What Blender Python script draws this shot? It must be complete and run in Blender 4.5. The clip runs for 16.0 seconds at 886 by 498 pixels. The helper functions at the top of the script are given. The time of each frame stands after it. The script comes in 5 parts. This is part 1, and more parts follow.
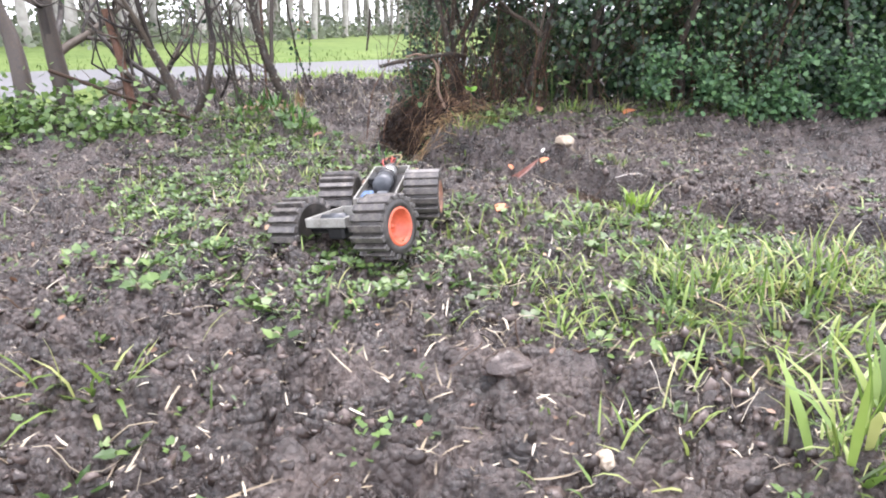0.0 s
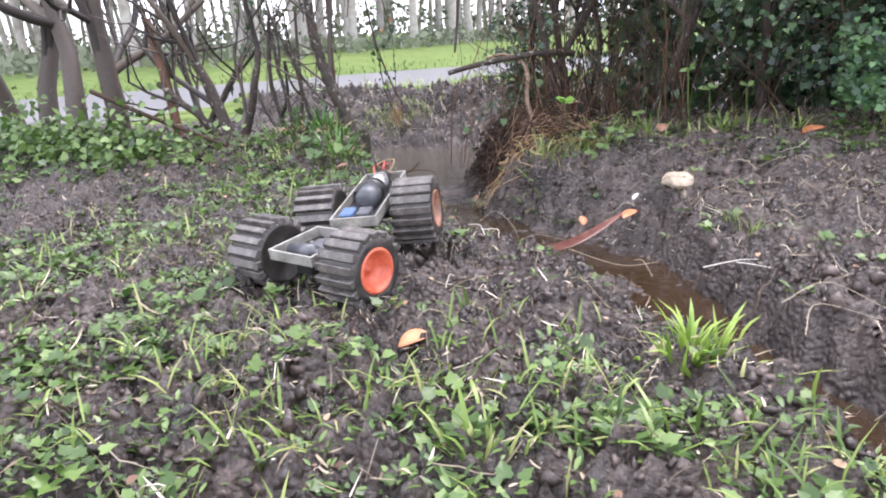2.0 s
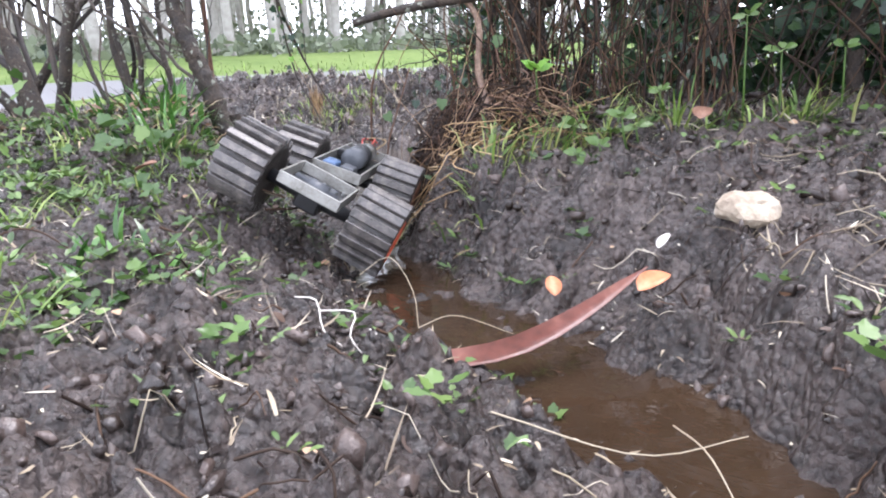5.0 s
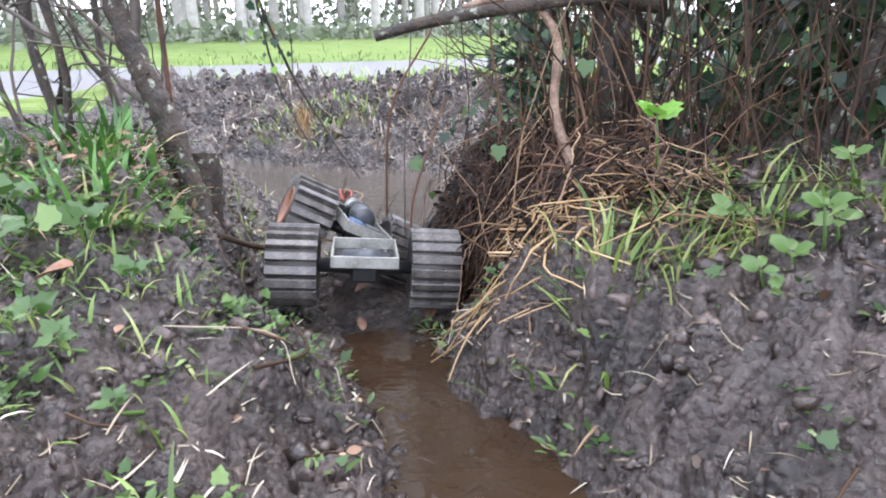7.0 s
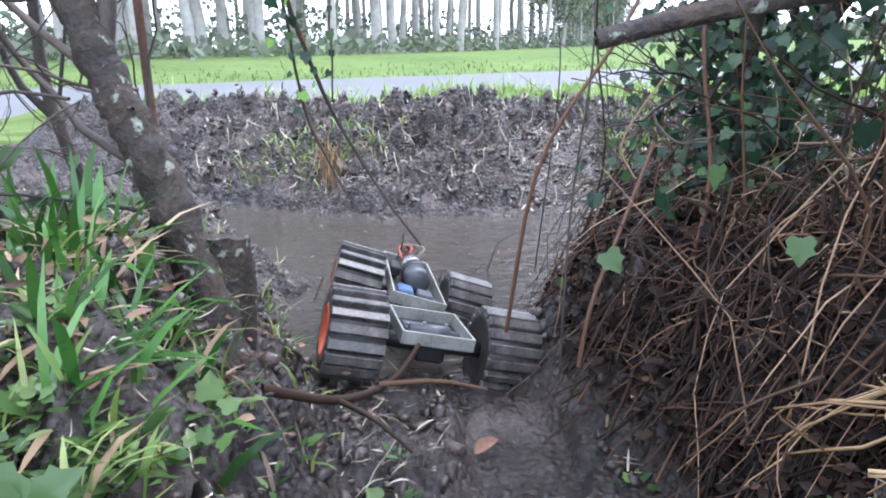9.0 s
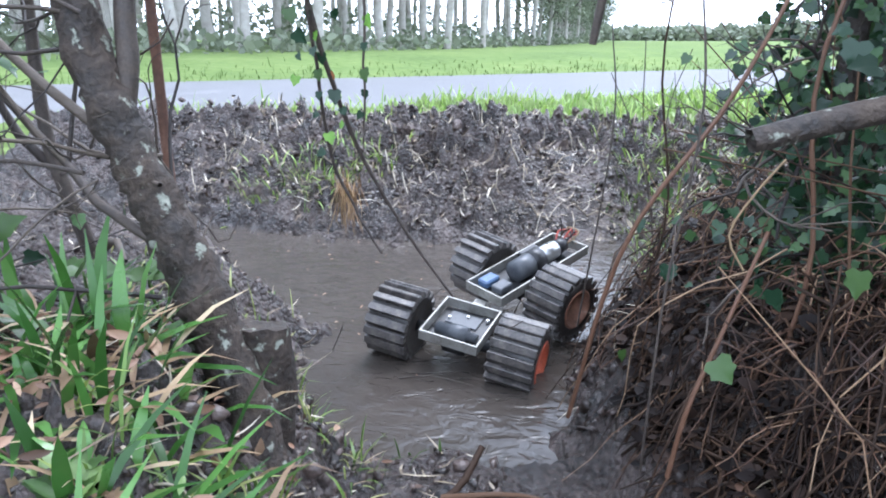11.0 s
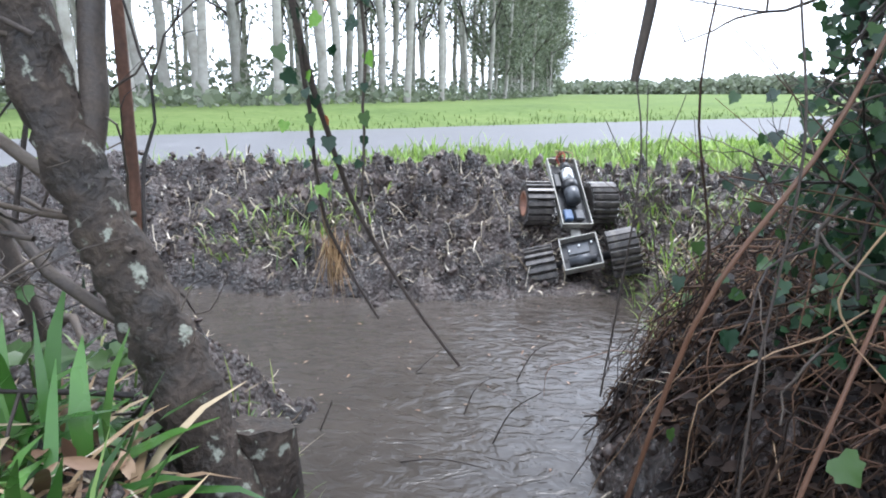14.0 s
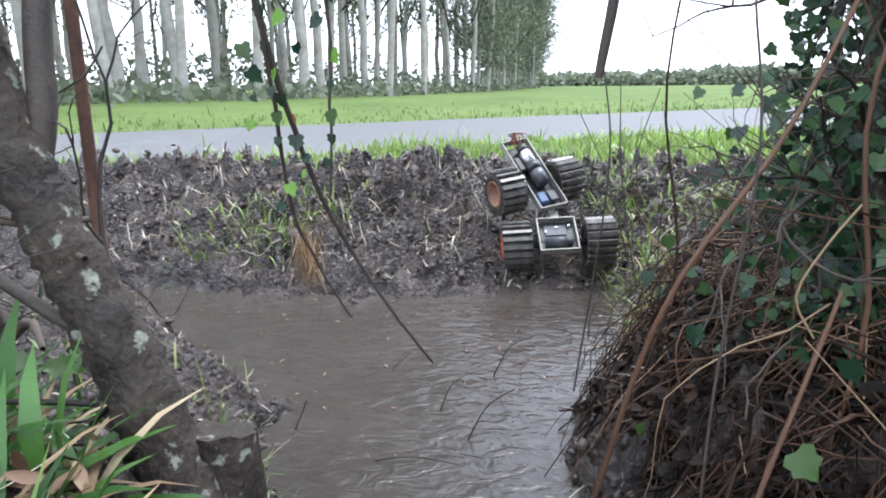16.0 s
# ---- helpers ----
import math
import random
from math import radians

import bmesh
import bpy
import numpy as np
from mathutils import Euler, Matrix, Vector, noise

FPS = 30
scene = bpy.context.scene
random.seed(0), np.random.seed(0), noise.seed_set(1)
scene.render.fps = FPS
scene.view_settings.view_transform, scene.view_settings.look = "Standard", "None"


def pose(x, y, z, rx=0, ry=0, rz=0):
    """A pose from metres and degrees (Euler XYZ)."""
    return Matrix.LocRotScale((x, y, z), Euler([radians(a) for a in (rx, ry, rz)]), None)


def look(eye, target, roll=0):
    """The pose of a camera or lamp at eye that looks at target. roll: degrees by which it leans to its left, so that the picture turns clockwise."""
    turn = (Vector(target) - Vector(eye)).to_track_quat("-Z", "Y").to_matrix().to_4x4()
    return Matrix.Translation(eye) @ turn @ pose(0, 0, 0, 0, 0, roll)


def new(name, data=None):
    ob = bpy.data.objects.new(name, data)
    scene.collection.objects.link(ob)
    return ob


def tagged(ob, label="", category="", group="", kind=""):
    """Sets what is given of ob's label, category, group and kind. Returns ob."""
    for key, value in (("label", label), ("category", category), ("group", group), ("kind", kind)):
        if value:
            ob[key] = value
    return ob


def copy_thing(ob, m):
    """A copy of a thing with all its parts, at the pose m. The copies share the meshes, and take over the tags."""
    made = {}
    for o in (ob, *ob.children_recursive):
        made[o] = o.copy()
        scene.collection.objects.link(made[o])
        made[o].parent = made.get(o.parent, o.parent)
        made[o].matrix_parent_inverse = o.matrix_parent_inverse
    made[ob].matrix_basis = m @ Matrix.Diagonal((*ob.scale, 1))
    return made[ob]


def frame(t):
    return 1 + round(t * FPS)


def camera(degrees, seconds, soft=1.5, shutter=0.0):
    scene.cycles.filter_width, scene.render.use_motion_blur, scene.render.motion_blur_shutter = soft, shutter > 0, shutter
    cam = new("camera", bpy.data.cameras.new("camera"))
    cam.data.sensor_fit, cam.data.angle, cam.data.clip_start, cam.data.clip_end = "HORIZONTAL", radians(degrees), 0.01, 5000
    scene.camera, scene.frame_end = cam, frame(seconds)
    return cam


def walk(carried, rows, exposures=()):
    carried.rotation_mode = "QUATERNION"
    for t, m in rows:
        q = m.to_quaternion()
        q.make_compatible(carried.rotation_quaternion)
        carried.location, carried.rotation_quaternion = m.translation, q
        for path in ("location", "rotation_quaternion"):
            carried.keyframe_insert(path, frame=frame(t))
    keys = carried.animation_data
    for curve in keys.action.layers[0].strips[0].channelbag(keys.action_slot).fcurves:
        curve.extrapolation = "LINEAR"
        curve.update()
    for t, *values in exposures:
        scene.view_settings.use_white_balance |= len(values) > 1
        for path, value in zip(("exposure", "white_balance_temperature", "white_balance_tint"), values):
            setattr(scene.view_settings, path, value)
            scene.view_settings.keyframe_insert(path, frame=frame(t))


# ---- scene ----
cam = camera(66.4, 16.0, soft=1.9)
METRES, EYE, TILT, LEAN, TURN = 3.3, 0.53, -18.3, 0.0, 0.0
ROWS = [
    (0.0, 0.0, 0.0, 0.0, 0.0, 0.0, -0.0),
    (0.5, 0.0392, 0.0548, 0.0153, 7.44, -0.28, -0.99),
    (1.0, 0.065, 0.1415, 0.0354, 8.3, 1.19, -2.32),
    (1.5, 0.094, 0.1987, 0.051, 8.91, 0.88, -2.1),
    (2.0, 0.1408, 0.2423, 0.0693, 19.35, -0.65, -2.79),
    (2.5, 0.1625, 0.2944, 0.0854, 21.94, -0.36, -4.1),
    (3.0, 0.1589, 0.3538, 0.0877, 19.52, 0.09, -4.09),
    (5.5, 0.095, 0.5175, 0.1044, 18.78, 0.3, -4.28),
    (6.0, 0.0762, 0.5309, 0.1244, 19.16, 0.16, -4.85),
    (6.5, 0.0579, 0.5487, 0.1365, 18.81, 0.03, -5.39),
    (7.0, 0.0322, 0.6011, 0.1486, 16.12, -0.51, -4.55),
    (7.5, -0.005, 0.6444, 0.1579, 14.74, -0.06, -4.41),
    (8.0, -0.0385, 0.6783, 0.1535, 12.65, 0.24, -3.76),
    (8.5, -0.0691, 0.7018, 0.1652, 12.18, 0.67, -2.67),
    (9.0, -0.0811, 0.7147, 0.1828, 11.9, 1.04, -3.12),
    (9.5, -0.0891, 0.7194, 0.1966, 12.0, 1.79, -3.14),
    (12.0, -0.1258, 0.7459, 0.2183, 9.26, 0.16, -3.5),
    (12.5, -0.1306, 0.7484, 0.2254, 9.31, 0.31, -3.14),
    (13.0, -0.1329, 0.7507, 0.225, 9.19, 0.78, -3.09),
    (13.5, -0.1371, 0.7592, 0.2193, 7.16, 4.31, -1.96),
    (14.0, -0.1371, 0.7664, 0.2135, 7.04, 5.17, -2.29),
    (14.5, -0.1354, 0.7696, 0.2137, 6.81, 5.11, -2.68),
    (15.0, -0.1384, 0.7679, 0.2143, 6.94, 4.99, -2.64),
    (15.5, -0.1368, 0.768, 0.2162, 6.74, 4.86, -1.65),
    (16.0, -0.1318, 0.7678, 0.2154, 5.87, 4.64, -1.41),
]
walk(cam, [(t, pose(0, 0, EYE, TILT, LEAN, TURN) @ pose(METRES * x, METRES * y, METRES * z, 90 + pitch, roll, yaw)) for t, x, y, z, yaw, pitch, roll in ROWS],
     [(0.0, 2.3, 6550, 20), (2.5, 2.1, 6400, 22), (5.5, 2.35, 6200, 19), (7.5, 2.5, 6050, 17), (9.0, 2.25, 5650, 16), (12.5, 2.2, 5600, 13), (14.0, 1.95, 5950, 13), (16.0, 1.9, 6000, 13)])

# ---- light ----
world = bpy.data.worlds.new("overcast_sky")
scene.world = world
world.use_nodes = True
wn, wl = world.node_tree.nodes, world.node_tree.links
sky = wn.new("ShaderNodeTexSky")
sky.sky_type = "NISHITA"
sky.sun_disc = False
sky.sun_elevation, sky.sun_rotation = radians(64), radians(20)
sky.dust_density, sky.air_density = 1.0, 1.0
pale = wn.new("ShaderNodeHueSaturation")
pale.inputs["Saturation"].default_value = 0.15
wl.new(sky.outputs["Color"], pale.inputs["Color"])
cloud = wn.new("ShaderNodeMix")
cloud.data_type = "RGBA"
cloud.inputs[0].default_value = 0.8
cloud.inputs[7].default_value = (5.2, 5.7, 6.3, 1)
wl.new(pale.outputs["Color"], cloud.inputs[6])
wl.new(cloud.outputs[2], wn["Background"].inputs["Color"])
wn["Background"].inputs["Strength"].default_value = 0.15
sun_lamp = bpy.data.lights.new("sun", "SUN")
sun_lamp.energy, sun_lamp.angle, sun_lamp.color = 1.0, radians(30), (1.0, 0.97, 0.93)
sun = new("sun", sun_lamp)
sun.matrix_world = look((0, 0, 0), (-0.16, -0.41, -0.90))


# ---- materials ----
def material(name, stops, scale=30.0, rough=(0.6, 0.9), bump=0.3, metal=0.0, island=0.0, spec=0.5, fine=6.0, bump_size=0.002, through_light=0.0):
    """Noise-mottled surface: colour stops over a two-scale noise, roughness range, relief."""
    m = bpy.data.materials.new(name)
    m.use_nodes = True
    n, l = m.node_tree.nodes, m.node_tree.links
    b = n["Principled BSDF"]
    geo = n.new("ShaderNodeTexCoord")
    big = n.new("ShaderNodeTexNoise")
    big.inputs["Scale"].default_value, big.inputs["Detail"].default_value = scale, 5
    small = n.new("ShaderNodeTexNoise")
    small.inputs["Scale"].default_value, small.inputs["Detail"].default_value = scale * fine, 4
    for t in (big, small):
        l.new(geo.outputs["Object"], t.inputs["Vector"])
    mix = n.new("ShaderNodeMix")
    mix.inputs[0].default_value = 0.4
    l.new(big.outputs["Fac"], mix.inputs[2])
    l.new(small.outputs["Fac"], mix.inputs[3])
    fac = mix.outputs[0]
    if island:
        g = n.new("ShaderNodeNewGeometry")
        mi = n.new("ShaderNodeMix")
        mi.inputs[0].default_value = island
        l.new(fac, mi.inputs[2])
        l.new(g.outputs["Random Per Island"], mi.inputs[3])
        fac = mi.outputs[0]
    ramp = n.new("ShaderNodeValToRGB")
    lo, hi = (0.08, 0.92) if island > 0.5 else (0.32, 0.68)
    e = ramp.color_ramp.elements
    while len(e) < len(stops):
        e.new(0.5)
    for i, c in enumerate(stops):
        e[i].position = lo + (hi - lo) * i / (len(stops) - 1)
        e[i].color = (*c, 1)
    l.new(fac, ramp.inputs["Fac"])
    l.new(ramp.outputs["Color"], b.inputs["Base Color"])
    mr = n.new("ShaderNodeMapRange")
    mr.inputs["From Min"].default_value, mr.inputs["From Max"].default_value = 0.35, 0.65
    mr.inputs["To Min"].default_value, mr.inputs["To Max"].default_value = rough
    l.new(big.outputs["Fac"], mr.inputs["Value"])
    l.new(mr.outputs["Result"], b.inputs["Roughness"])
    b.inputs["Metallic"].default_value = metal
    b.inputs["Specular IOR Level"].default_value = spec
    if bump:
        bp = n.new("ShaderNodeBump")
        bp.inputs["Strength"].default_value, bp.inputs["Distance"].default_value = bump, bump_size
        l.new(small.outputs["Fac"], bp.inputs["Height"])
        l.new(bp.outputs["Normal"], b.inputs["Normal"])
    if through_light:
        out = n["Material Output"]
        tr = n.new("ShaderNodeBsdfTranslucent")
        l.new(ramp.outputs["Color"], tr.inputs["Color"])
        ms = n.new("ShaderNodeMixShader")
        ms.inputs[0].default_value = through_light
        l.new(b.outputs[0], ms.inputs[1])
        l.new(tr.outputs[0], ms.inputs[2])
        l.new(ms.outputs[0], out.inputs["Surface"])
    return m


MUD = material("wet_mud", [(0.014, 0.010, 0.009), (0.034, 0.024, 0.020), (0.075, 0.054, 0.046), (0.16, 0.122, 0.105)], 11, (0.10, 0.55), 0.0, fine=11, spec=0.75)


def crumble(m):
    """Adds crumbly relief at three sizes to a soil material."""
    n, l = m.node_tree.nodes, m.node_tree.links
    co = n.new("ShaderNodeTexCoord")
    normal = None
    for scale, size, kind in ((45, 0.022, 0), (110, 0.012, 1), (330, 0.004, 0)):
        t = n.new("ShaderNodeTexVoronoi" if kind else "ShaderNodeTexNoise")
        t.inputs["Scale"].default_value = scale
        if not kind:
            t.inputs["Detail"].default_value = 6
            t.inputs["Roughness"].default_value = 0.65
        l.new(co.outputs["Object"], t.inputs["Vector"])
        bp = n.new("ShaderNodeBump")
        bp.inputs["Strength"].default_value, bp.inputs["Distance"].default_value = 0.8, size
        bp.invert = bool(kind)
        l.new(t.outputs["Distance" if kind else "Fac"], bp.inputs["Height"])
        if normal:
            l.new(normal, bp.inputs["Normal"])
        normal = bp.outputs["Normal"]
    l.new(normal, n["Principled BSDF"].inputs["Normal"])


crumble(MUD)
CLOD = material("mud_clod", [(0.020, 0.014, 0.011), (0.045, 0.032, 0.027), (0.10, 0.073, 0.062)], 40, (0.12, 0.55), 0.8, island=0.4)
GRASS = material("grass_blade", [(0.035, 0.07, 0.013), (0.09, 0.16, 0.03), (0.165, 0.255, 0.052), (0.26, 0.33, 0.09), (0.36, 0.34, 0.15)], 8, (0.35, 0.55), 0.0, island=0.75, through_light=0.3)
FAR_GRASS = material("meadow_grass", [(0.075, 0.115, 0.036), (0.12, 0.168, 0.056), (0.16, 0.205, 0.075)], 0.6, (0.8, 1.0), 0.6, bump_size=0.04, fine=12, spec=0.05)
WEED = material("weed_leaf", [(0.022, 0.05, 0.013), (0.055, 0.11, 0.026), (0.105, 0.18, 0.045), (0.18, 0.26, 0.08)], 20, (0.3, 0.5), 0.2, island=0.7, through_light=0.25)
IVY = material("ivy_leaf", [(0.008, 0.022, 0.012), (0.018, 0.05, 0.024), (0.036, 0.085, 0.034), (0.075, 0.14, 0.045)], 25, (0.2, 0.45), 0.2, island=0.8, through_light=0.2)
BRIGHT_LEAF = material("fresh_leaf", [(0.10, 0.26, 0.03), (0.17, 0.36, 0.05), (0.24, 0.42, 0.08)], 40, (0.3, 0.5), 0.2, through_light=0.3)
STRAW = material("dry_straw", [(0.09, 0.052, 0.027), (0.18, 0.115, 0.06), (0.30, 0.21, 0.115), (0.46, 0.37, 0.24)], 30, (0.5, 0.8), 0.2, island=0.8)
ROOT = material("root_brown", [(0.008, 0.005, 0.004), (0.022, 0.013, 0.009), (0.045, 0.026, 0.016), (0.11, 0.062, 0.036)], 30, (0.5, 0.8), 0.4, island=0.8, spec=0.2)
HAY = material("tan_stem", [(0.07, 0.035, 0.016), (0.20, 0.115, 0.05), (0.36, 0.23, 0.11), (0.50, 0.36, 0.20)], 30, (0.5, 0.8), 0.2, island=0.8)
# dead leaf browns, darkened towards black for the shade under the hedge
SHADED_LITTER = material("shaded_dead_leaf", [(0.006, 0.0045, 0.004), (0.016, 0.010, 0.008), (0.045, 0.026, 0.017)], 30, (0.5, 0.8), 0.3, island=0.8, spec=0.2)
PALE_STRAW = material("bleached_straw", [(0.13, 0.095, 0.06), (0.24, 0.19, 0.125), (0.38, 0.32, 0.235), (0.54, 0.49, 0.40)], 30, (0.5, 0.7), 0.2, island=0.8)
NETTLE = material("nettle_leaf", [(0.018, 0.05, 0.022), (0.04, 0.10, 0.04), (0.075, 0.165, 0.06), (0.12, 0.22, 0.08)], 20, (0.35, 0.55), 0.2, island=0.75, through_light=0.25)
WET_BLADE = material("wet_grass_blade", [(0.016, 0.045, 0.010), (0.035, 0.10, 0.018), (0.065, 0.17, 0.03), (0.12, 0.25, 0.06)], 12, (0.18, 0.35), 0.1, island=0.75, through_light=0.25)
TAN_LIMB = material("tan_limb_bark", [(0.07, 0.04, 0.026), (0.15, 0.09, 0.06), (0.25, 0.165, 0.115), (0.36, 0.27, 0.20)], 40, (0.5, 0.75), 0.5, bump_size=0.003)
SCRAP = material("dead_leaf_scrap", [(0.03, 0.016, 0.010), (0.10, 0.052, 0.03), (0.22, 0.12, 0.07), (0.40, 0.27, 0.17)], 30, (0.45, 0.75), 0.3, island=0.8)
RUST_STEM = material("rust_stem", [(0.02, 0.010, 0.007), (0.06, 0.028, 0.016), (0.15, 0.075, 0.042), (0.40, 0.27, 0.16)], 30, (0.45, 0.7), 0.3, island=0.8)
FRESH = material("fresh_grass", [(0.08, 0.15, 0.02), (0.17, 0.29, 0.045), (0.27, 0.40, 0.075), (0.36, 0.46, 0.12)], 12, (0.35, 0.55), 0.0, island=0.75, through_light=0.3)
TWIG = material("dark_twig", [(0.018, 0.013, 0.011), (0.045, 0.034, 0.028), (0.10, 0.078, 0.06)], 60, (0.5, 0.8), 0.5, island=0.5)
BARK = material("lichen_bark", [(0.010, 0.007, 0.006), (0.026, 0.019, 0.014), (0.05, 0.036, 0.027), (0.085, 0.064, 0.048)], 36, (0.6, 0.9), 0.9, bump_size=0.004, fine=5)


def lichen(m, colour):
    """Scattered pale crusty patches over a bark material."""
    n, l = m.node_tree.nodes, m.node_tree.links
    b = n["Principled BSDF"]
    old = b.inputs["Base Color"].links[0].from_socket
    co = n.new("ShaderNodeTexCoord")
    t = n.new("ShaderNodeTexNoise")
    t.inputs["Scale"].default_value, t.inputs["Detail"].default_value, t.inputs["Roughness"].default_value = 62, 4, 0.6
    r = n.new("ShaderNodeValToRGB")
    r.color_ramp.elements[0].position, r.color_ramp.elements[1].position = 0.60, 0.66
    mx = n.new("ShaderNodeMix")
    mx.data_type = "RGBA"
    mx.inputs[7].default_value = (*colour, 1)
    l.new(co.outputs["Object"], t.inputs["Vector"])
    l.new(t.outputs["Fac"], r.inputs["Fac"])
    l.new(r.outputs["Color"], mx.inputs[0])
    l.new(old, mx.inputs[6])
    l.new(mx.outputs[2], b.inputs["Base Color"])


lichen(BARK, (0.25, 0.26, 0.21))
POST = material("red_brown_stake", [(0.05, 0.022, 0.014), (0.11, 0.05, 0.03), (0.19, 0.10, 0.065)], 25, (0.55, 0.8), 0.5)
PALE_BARK = material("pale_bark", [(0.20, 0.18, 0.15), (0.33, 0.31, 0.28), (0.44, 0.43, 0.39)], 1.5, (0.6, 0.9), 0.5, bump_size=0.02)
# leaf green paled and greyed, so distance haze is in the colour
HAZED_LEAF = material("hazed_woodland_leaf", [(0.10, 0.12, 0.08), (0.15, 0.175, 0.115), (0.20, 0.225, 0.155)], 0.5, (0.5, 0.8), 0.0, island=0.7, through_light=0.25)
ASPHALT = material("wet_asphalt", [(0.105, 0.105, 0.11), (0.135, 0.135, 0.14), (0.17, 0.17, 0.175)], 3, (0.65, 0.85), 0.4, fine=60, bump_size=0.003, spec=0.25)
TYRE = material("muddy_rubber", [(0.016, 0.014, 0.013), (0.035, 0.031, 0.028), (0.085, 0.07, 0.06)], 30, (0.32, 0.6), 0.5, bump_size=0.001)
CLEAT = material("cleat_rubber", [(0.04, 0.037, 0.036), (0.085, 0.077, 0.072), (0.19, 0.165, 0.145)], 35, (0.2, 0.42), 0.4, bump_size=0.001)
ORANGE = material("orange_plastic", [(0.40, 0.075, 0.035), (0.56, 0.12, 0.06), (0.66, 0.17, 0.09)], 30, (0.35, 0.5), 0.1)
ALU = material("aluminium", [(0.22, 0.21, 0.185), (0.34, 0.33, 0.30), (0.44, 0.43, 0.40)], 40, (0.4, 0.6), 0.15, metal=0.5)
BLACKP = material("black_plastic", [(0.012, 0.012, 0.013), (0.03, 0.03, 0.032)], 40, (0.3, 0.5), 0.1)
GREYP = material("grey_motor_case", [(0.05, 0.055, 0.062), (0.10, 0.105, 0.115)], 50, (0.3, 0.5), 0.1)
SILVER = material("silver_motor_can", [(0.5, 0.5, 0.5), (0.65, 0.65, 0.64)], 40, (0.25, 0.4), 0.05, metal=0.8)
BLUE = material("blue_shrink_wrap", [(0.06, 0.10, 0.19), (0.10, 0.17, 0.30)], 40, (0.3, 0.45), 0.1)
RED = material("red_wire", [(0.35, 0.04, 0.03), (0.5, 0.09, 0.06)], 40, (0.4, 0.5), 0.0)
PALE = material("pale_label", [(0.55, 0.50, 0.45), (0.7, 0.66, 0.6)], 40, (0.4, 0.6), 0.0)
STONE = material("pale_stone", [(0.20, 0.15, 0.105), (0.36, 0.29, 0.215), (0.50, 0.43, 0.34)], 25, (0.7, 0.9), 0.8, bump_size=0.003)
RUST_LEAF = material("red_brown_leaf", [(0.07, 0.022, 0.016), (0.13, 0.042, 0.03), (0.20, 0.08, 0.055)], 20, (0.3, 0.5), 0.3)
ORANGE_LEAF = material("orange_leaf", [(0.35, 0.11, 0.045), (0.55, 0.20, 0.09), (0.62, 0.30, 0.17)], 35, (0.4, 0.6), 0.3)
BROWN_LEAF = material("brown_leaf", [(0.12, 0.05, 0.03), (0.22, 0.11, 0.07), (0.34, 0.20, 0.14)], 35, (0.45, 0.7), 0.3)


def water_material(name, colour, rough, scale, height):
    m = material(name, [tuple(c * 0.8 for c in colour), colour, tuple(c * 1.25 for c in colour)], 5, rough, 0, spec=0.6)
    n, l = m.node_tree.nodes, m.node_tree.links
    b = n["Principled BSDF"]
    b.inputs["IOR"].default_value = 1.33
    co = n.new("ShaderNodeTexCoord")
    mp = n.new("ShaderNodeMapping")
    mp.inputs["Scale"].default_value = (1.0, 1.6, 1.0)
    a = n.new("ShaderNodeTexNoise")
    a.inputs["Scale"].default_value, a.inputs["Detail"].default_value, a.inputs["Distortion"].default_value = scale, 3, 1.2
    bp = n.new("ShaderNodeBump")
    bp.inputs["Strength"].default_value, bp.inputs["Distance"].default_value = 1.0, height
    l.new(co.outputs["Object"], mp.inputs["Vector"])
    l.new(mp.outputs["Vector"], a.inputs["Vector"])
    l.new(a.outputs["Fac"], bp.inputs["Height"])
    l.new(bp.outputs["Normal"], b.inputs["Normal"])
    return m


POOL = water_material("muddy_pool_water", (0.056, 0.047, 0.040), (0.01, 0.03), 20, 0.0042)
STREAM = water_material("muddy_stream_water", (0.032, 0.019, 0.011), (0.01, 0.03), 16, 0.0012)

# ---- tools ----
rng = np.random.default_rng(7)


def mesh_np(name, verts, faces, mat, smooth=True):
    """A mesh from arrays: verts (n,3), faces (m,3) or (m,4)."""
    verts, faces = np.asarray(verts, np.float32), np.asarray(faces, np.int32)
    me = bpy.data.meshes.new(name)
    k = faces.shape[1]
    me.vertices.add(len(verts))
    me.vertices.foreach_set("co", verts.ravel())
    me.loops.add(faces.size)
    me.loops.foreach_set("vertex_index", faces.ravel())
    me.polygons.add(len(faces))
    me.polygons.foreach_set("loop_start", np.arange(0, faces.size, k, dtype=np.int32))
    me.polygons.foreach_set("loop_total", np.full(len(faces), k, np.int32))
    me.update(calc_edges=True)
    if smooth:
        me.polygons.foreach_set("use_smooth", np.ones(len(faces), bool))
    for m in (mat if isinstance(mat, (list, tuple)) else [mat]):
        me.materials.append(m)
    return me


def part(name, bm, mat, parent, label="", smooth=False):
    """Link a bmesh as one mesh object under a thing."""
    me = bpy.data.meshes.new(name)
    bm.to_mesh(me)
    bm.free()
    for p in me.polygons:
        p.use_smooth = smooth
    me.materials.append(mat)
    ob = new(name, me)
    ob.parent = parent
    return tagged(ob, label=label)


def part_np(name, verts, faces, mat, parent, label="", smooth=True):
    ob = new(name, mesh_np(name, verts, faces, mat, smooth))
    ob.parent = parent
    return tagged(ob, label=label)


LATTICE = np.random.default_rng(3).random((256, 256))


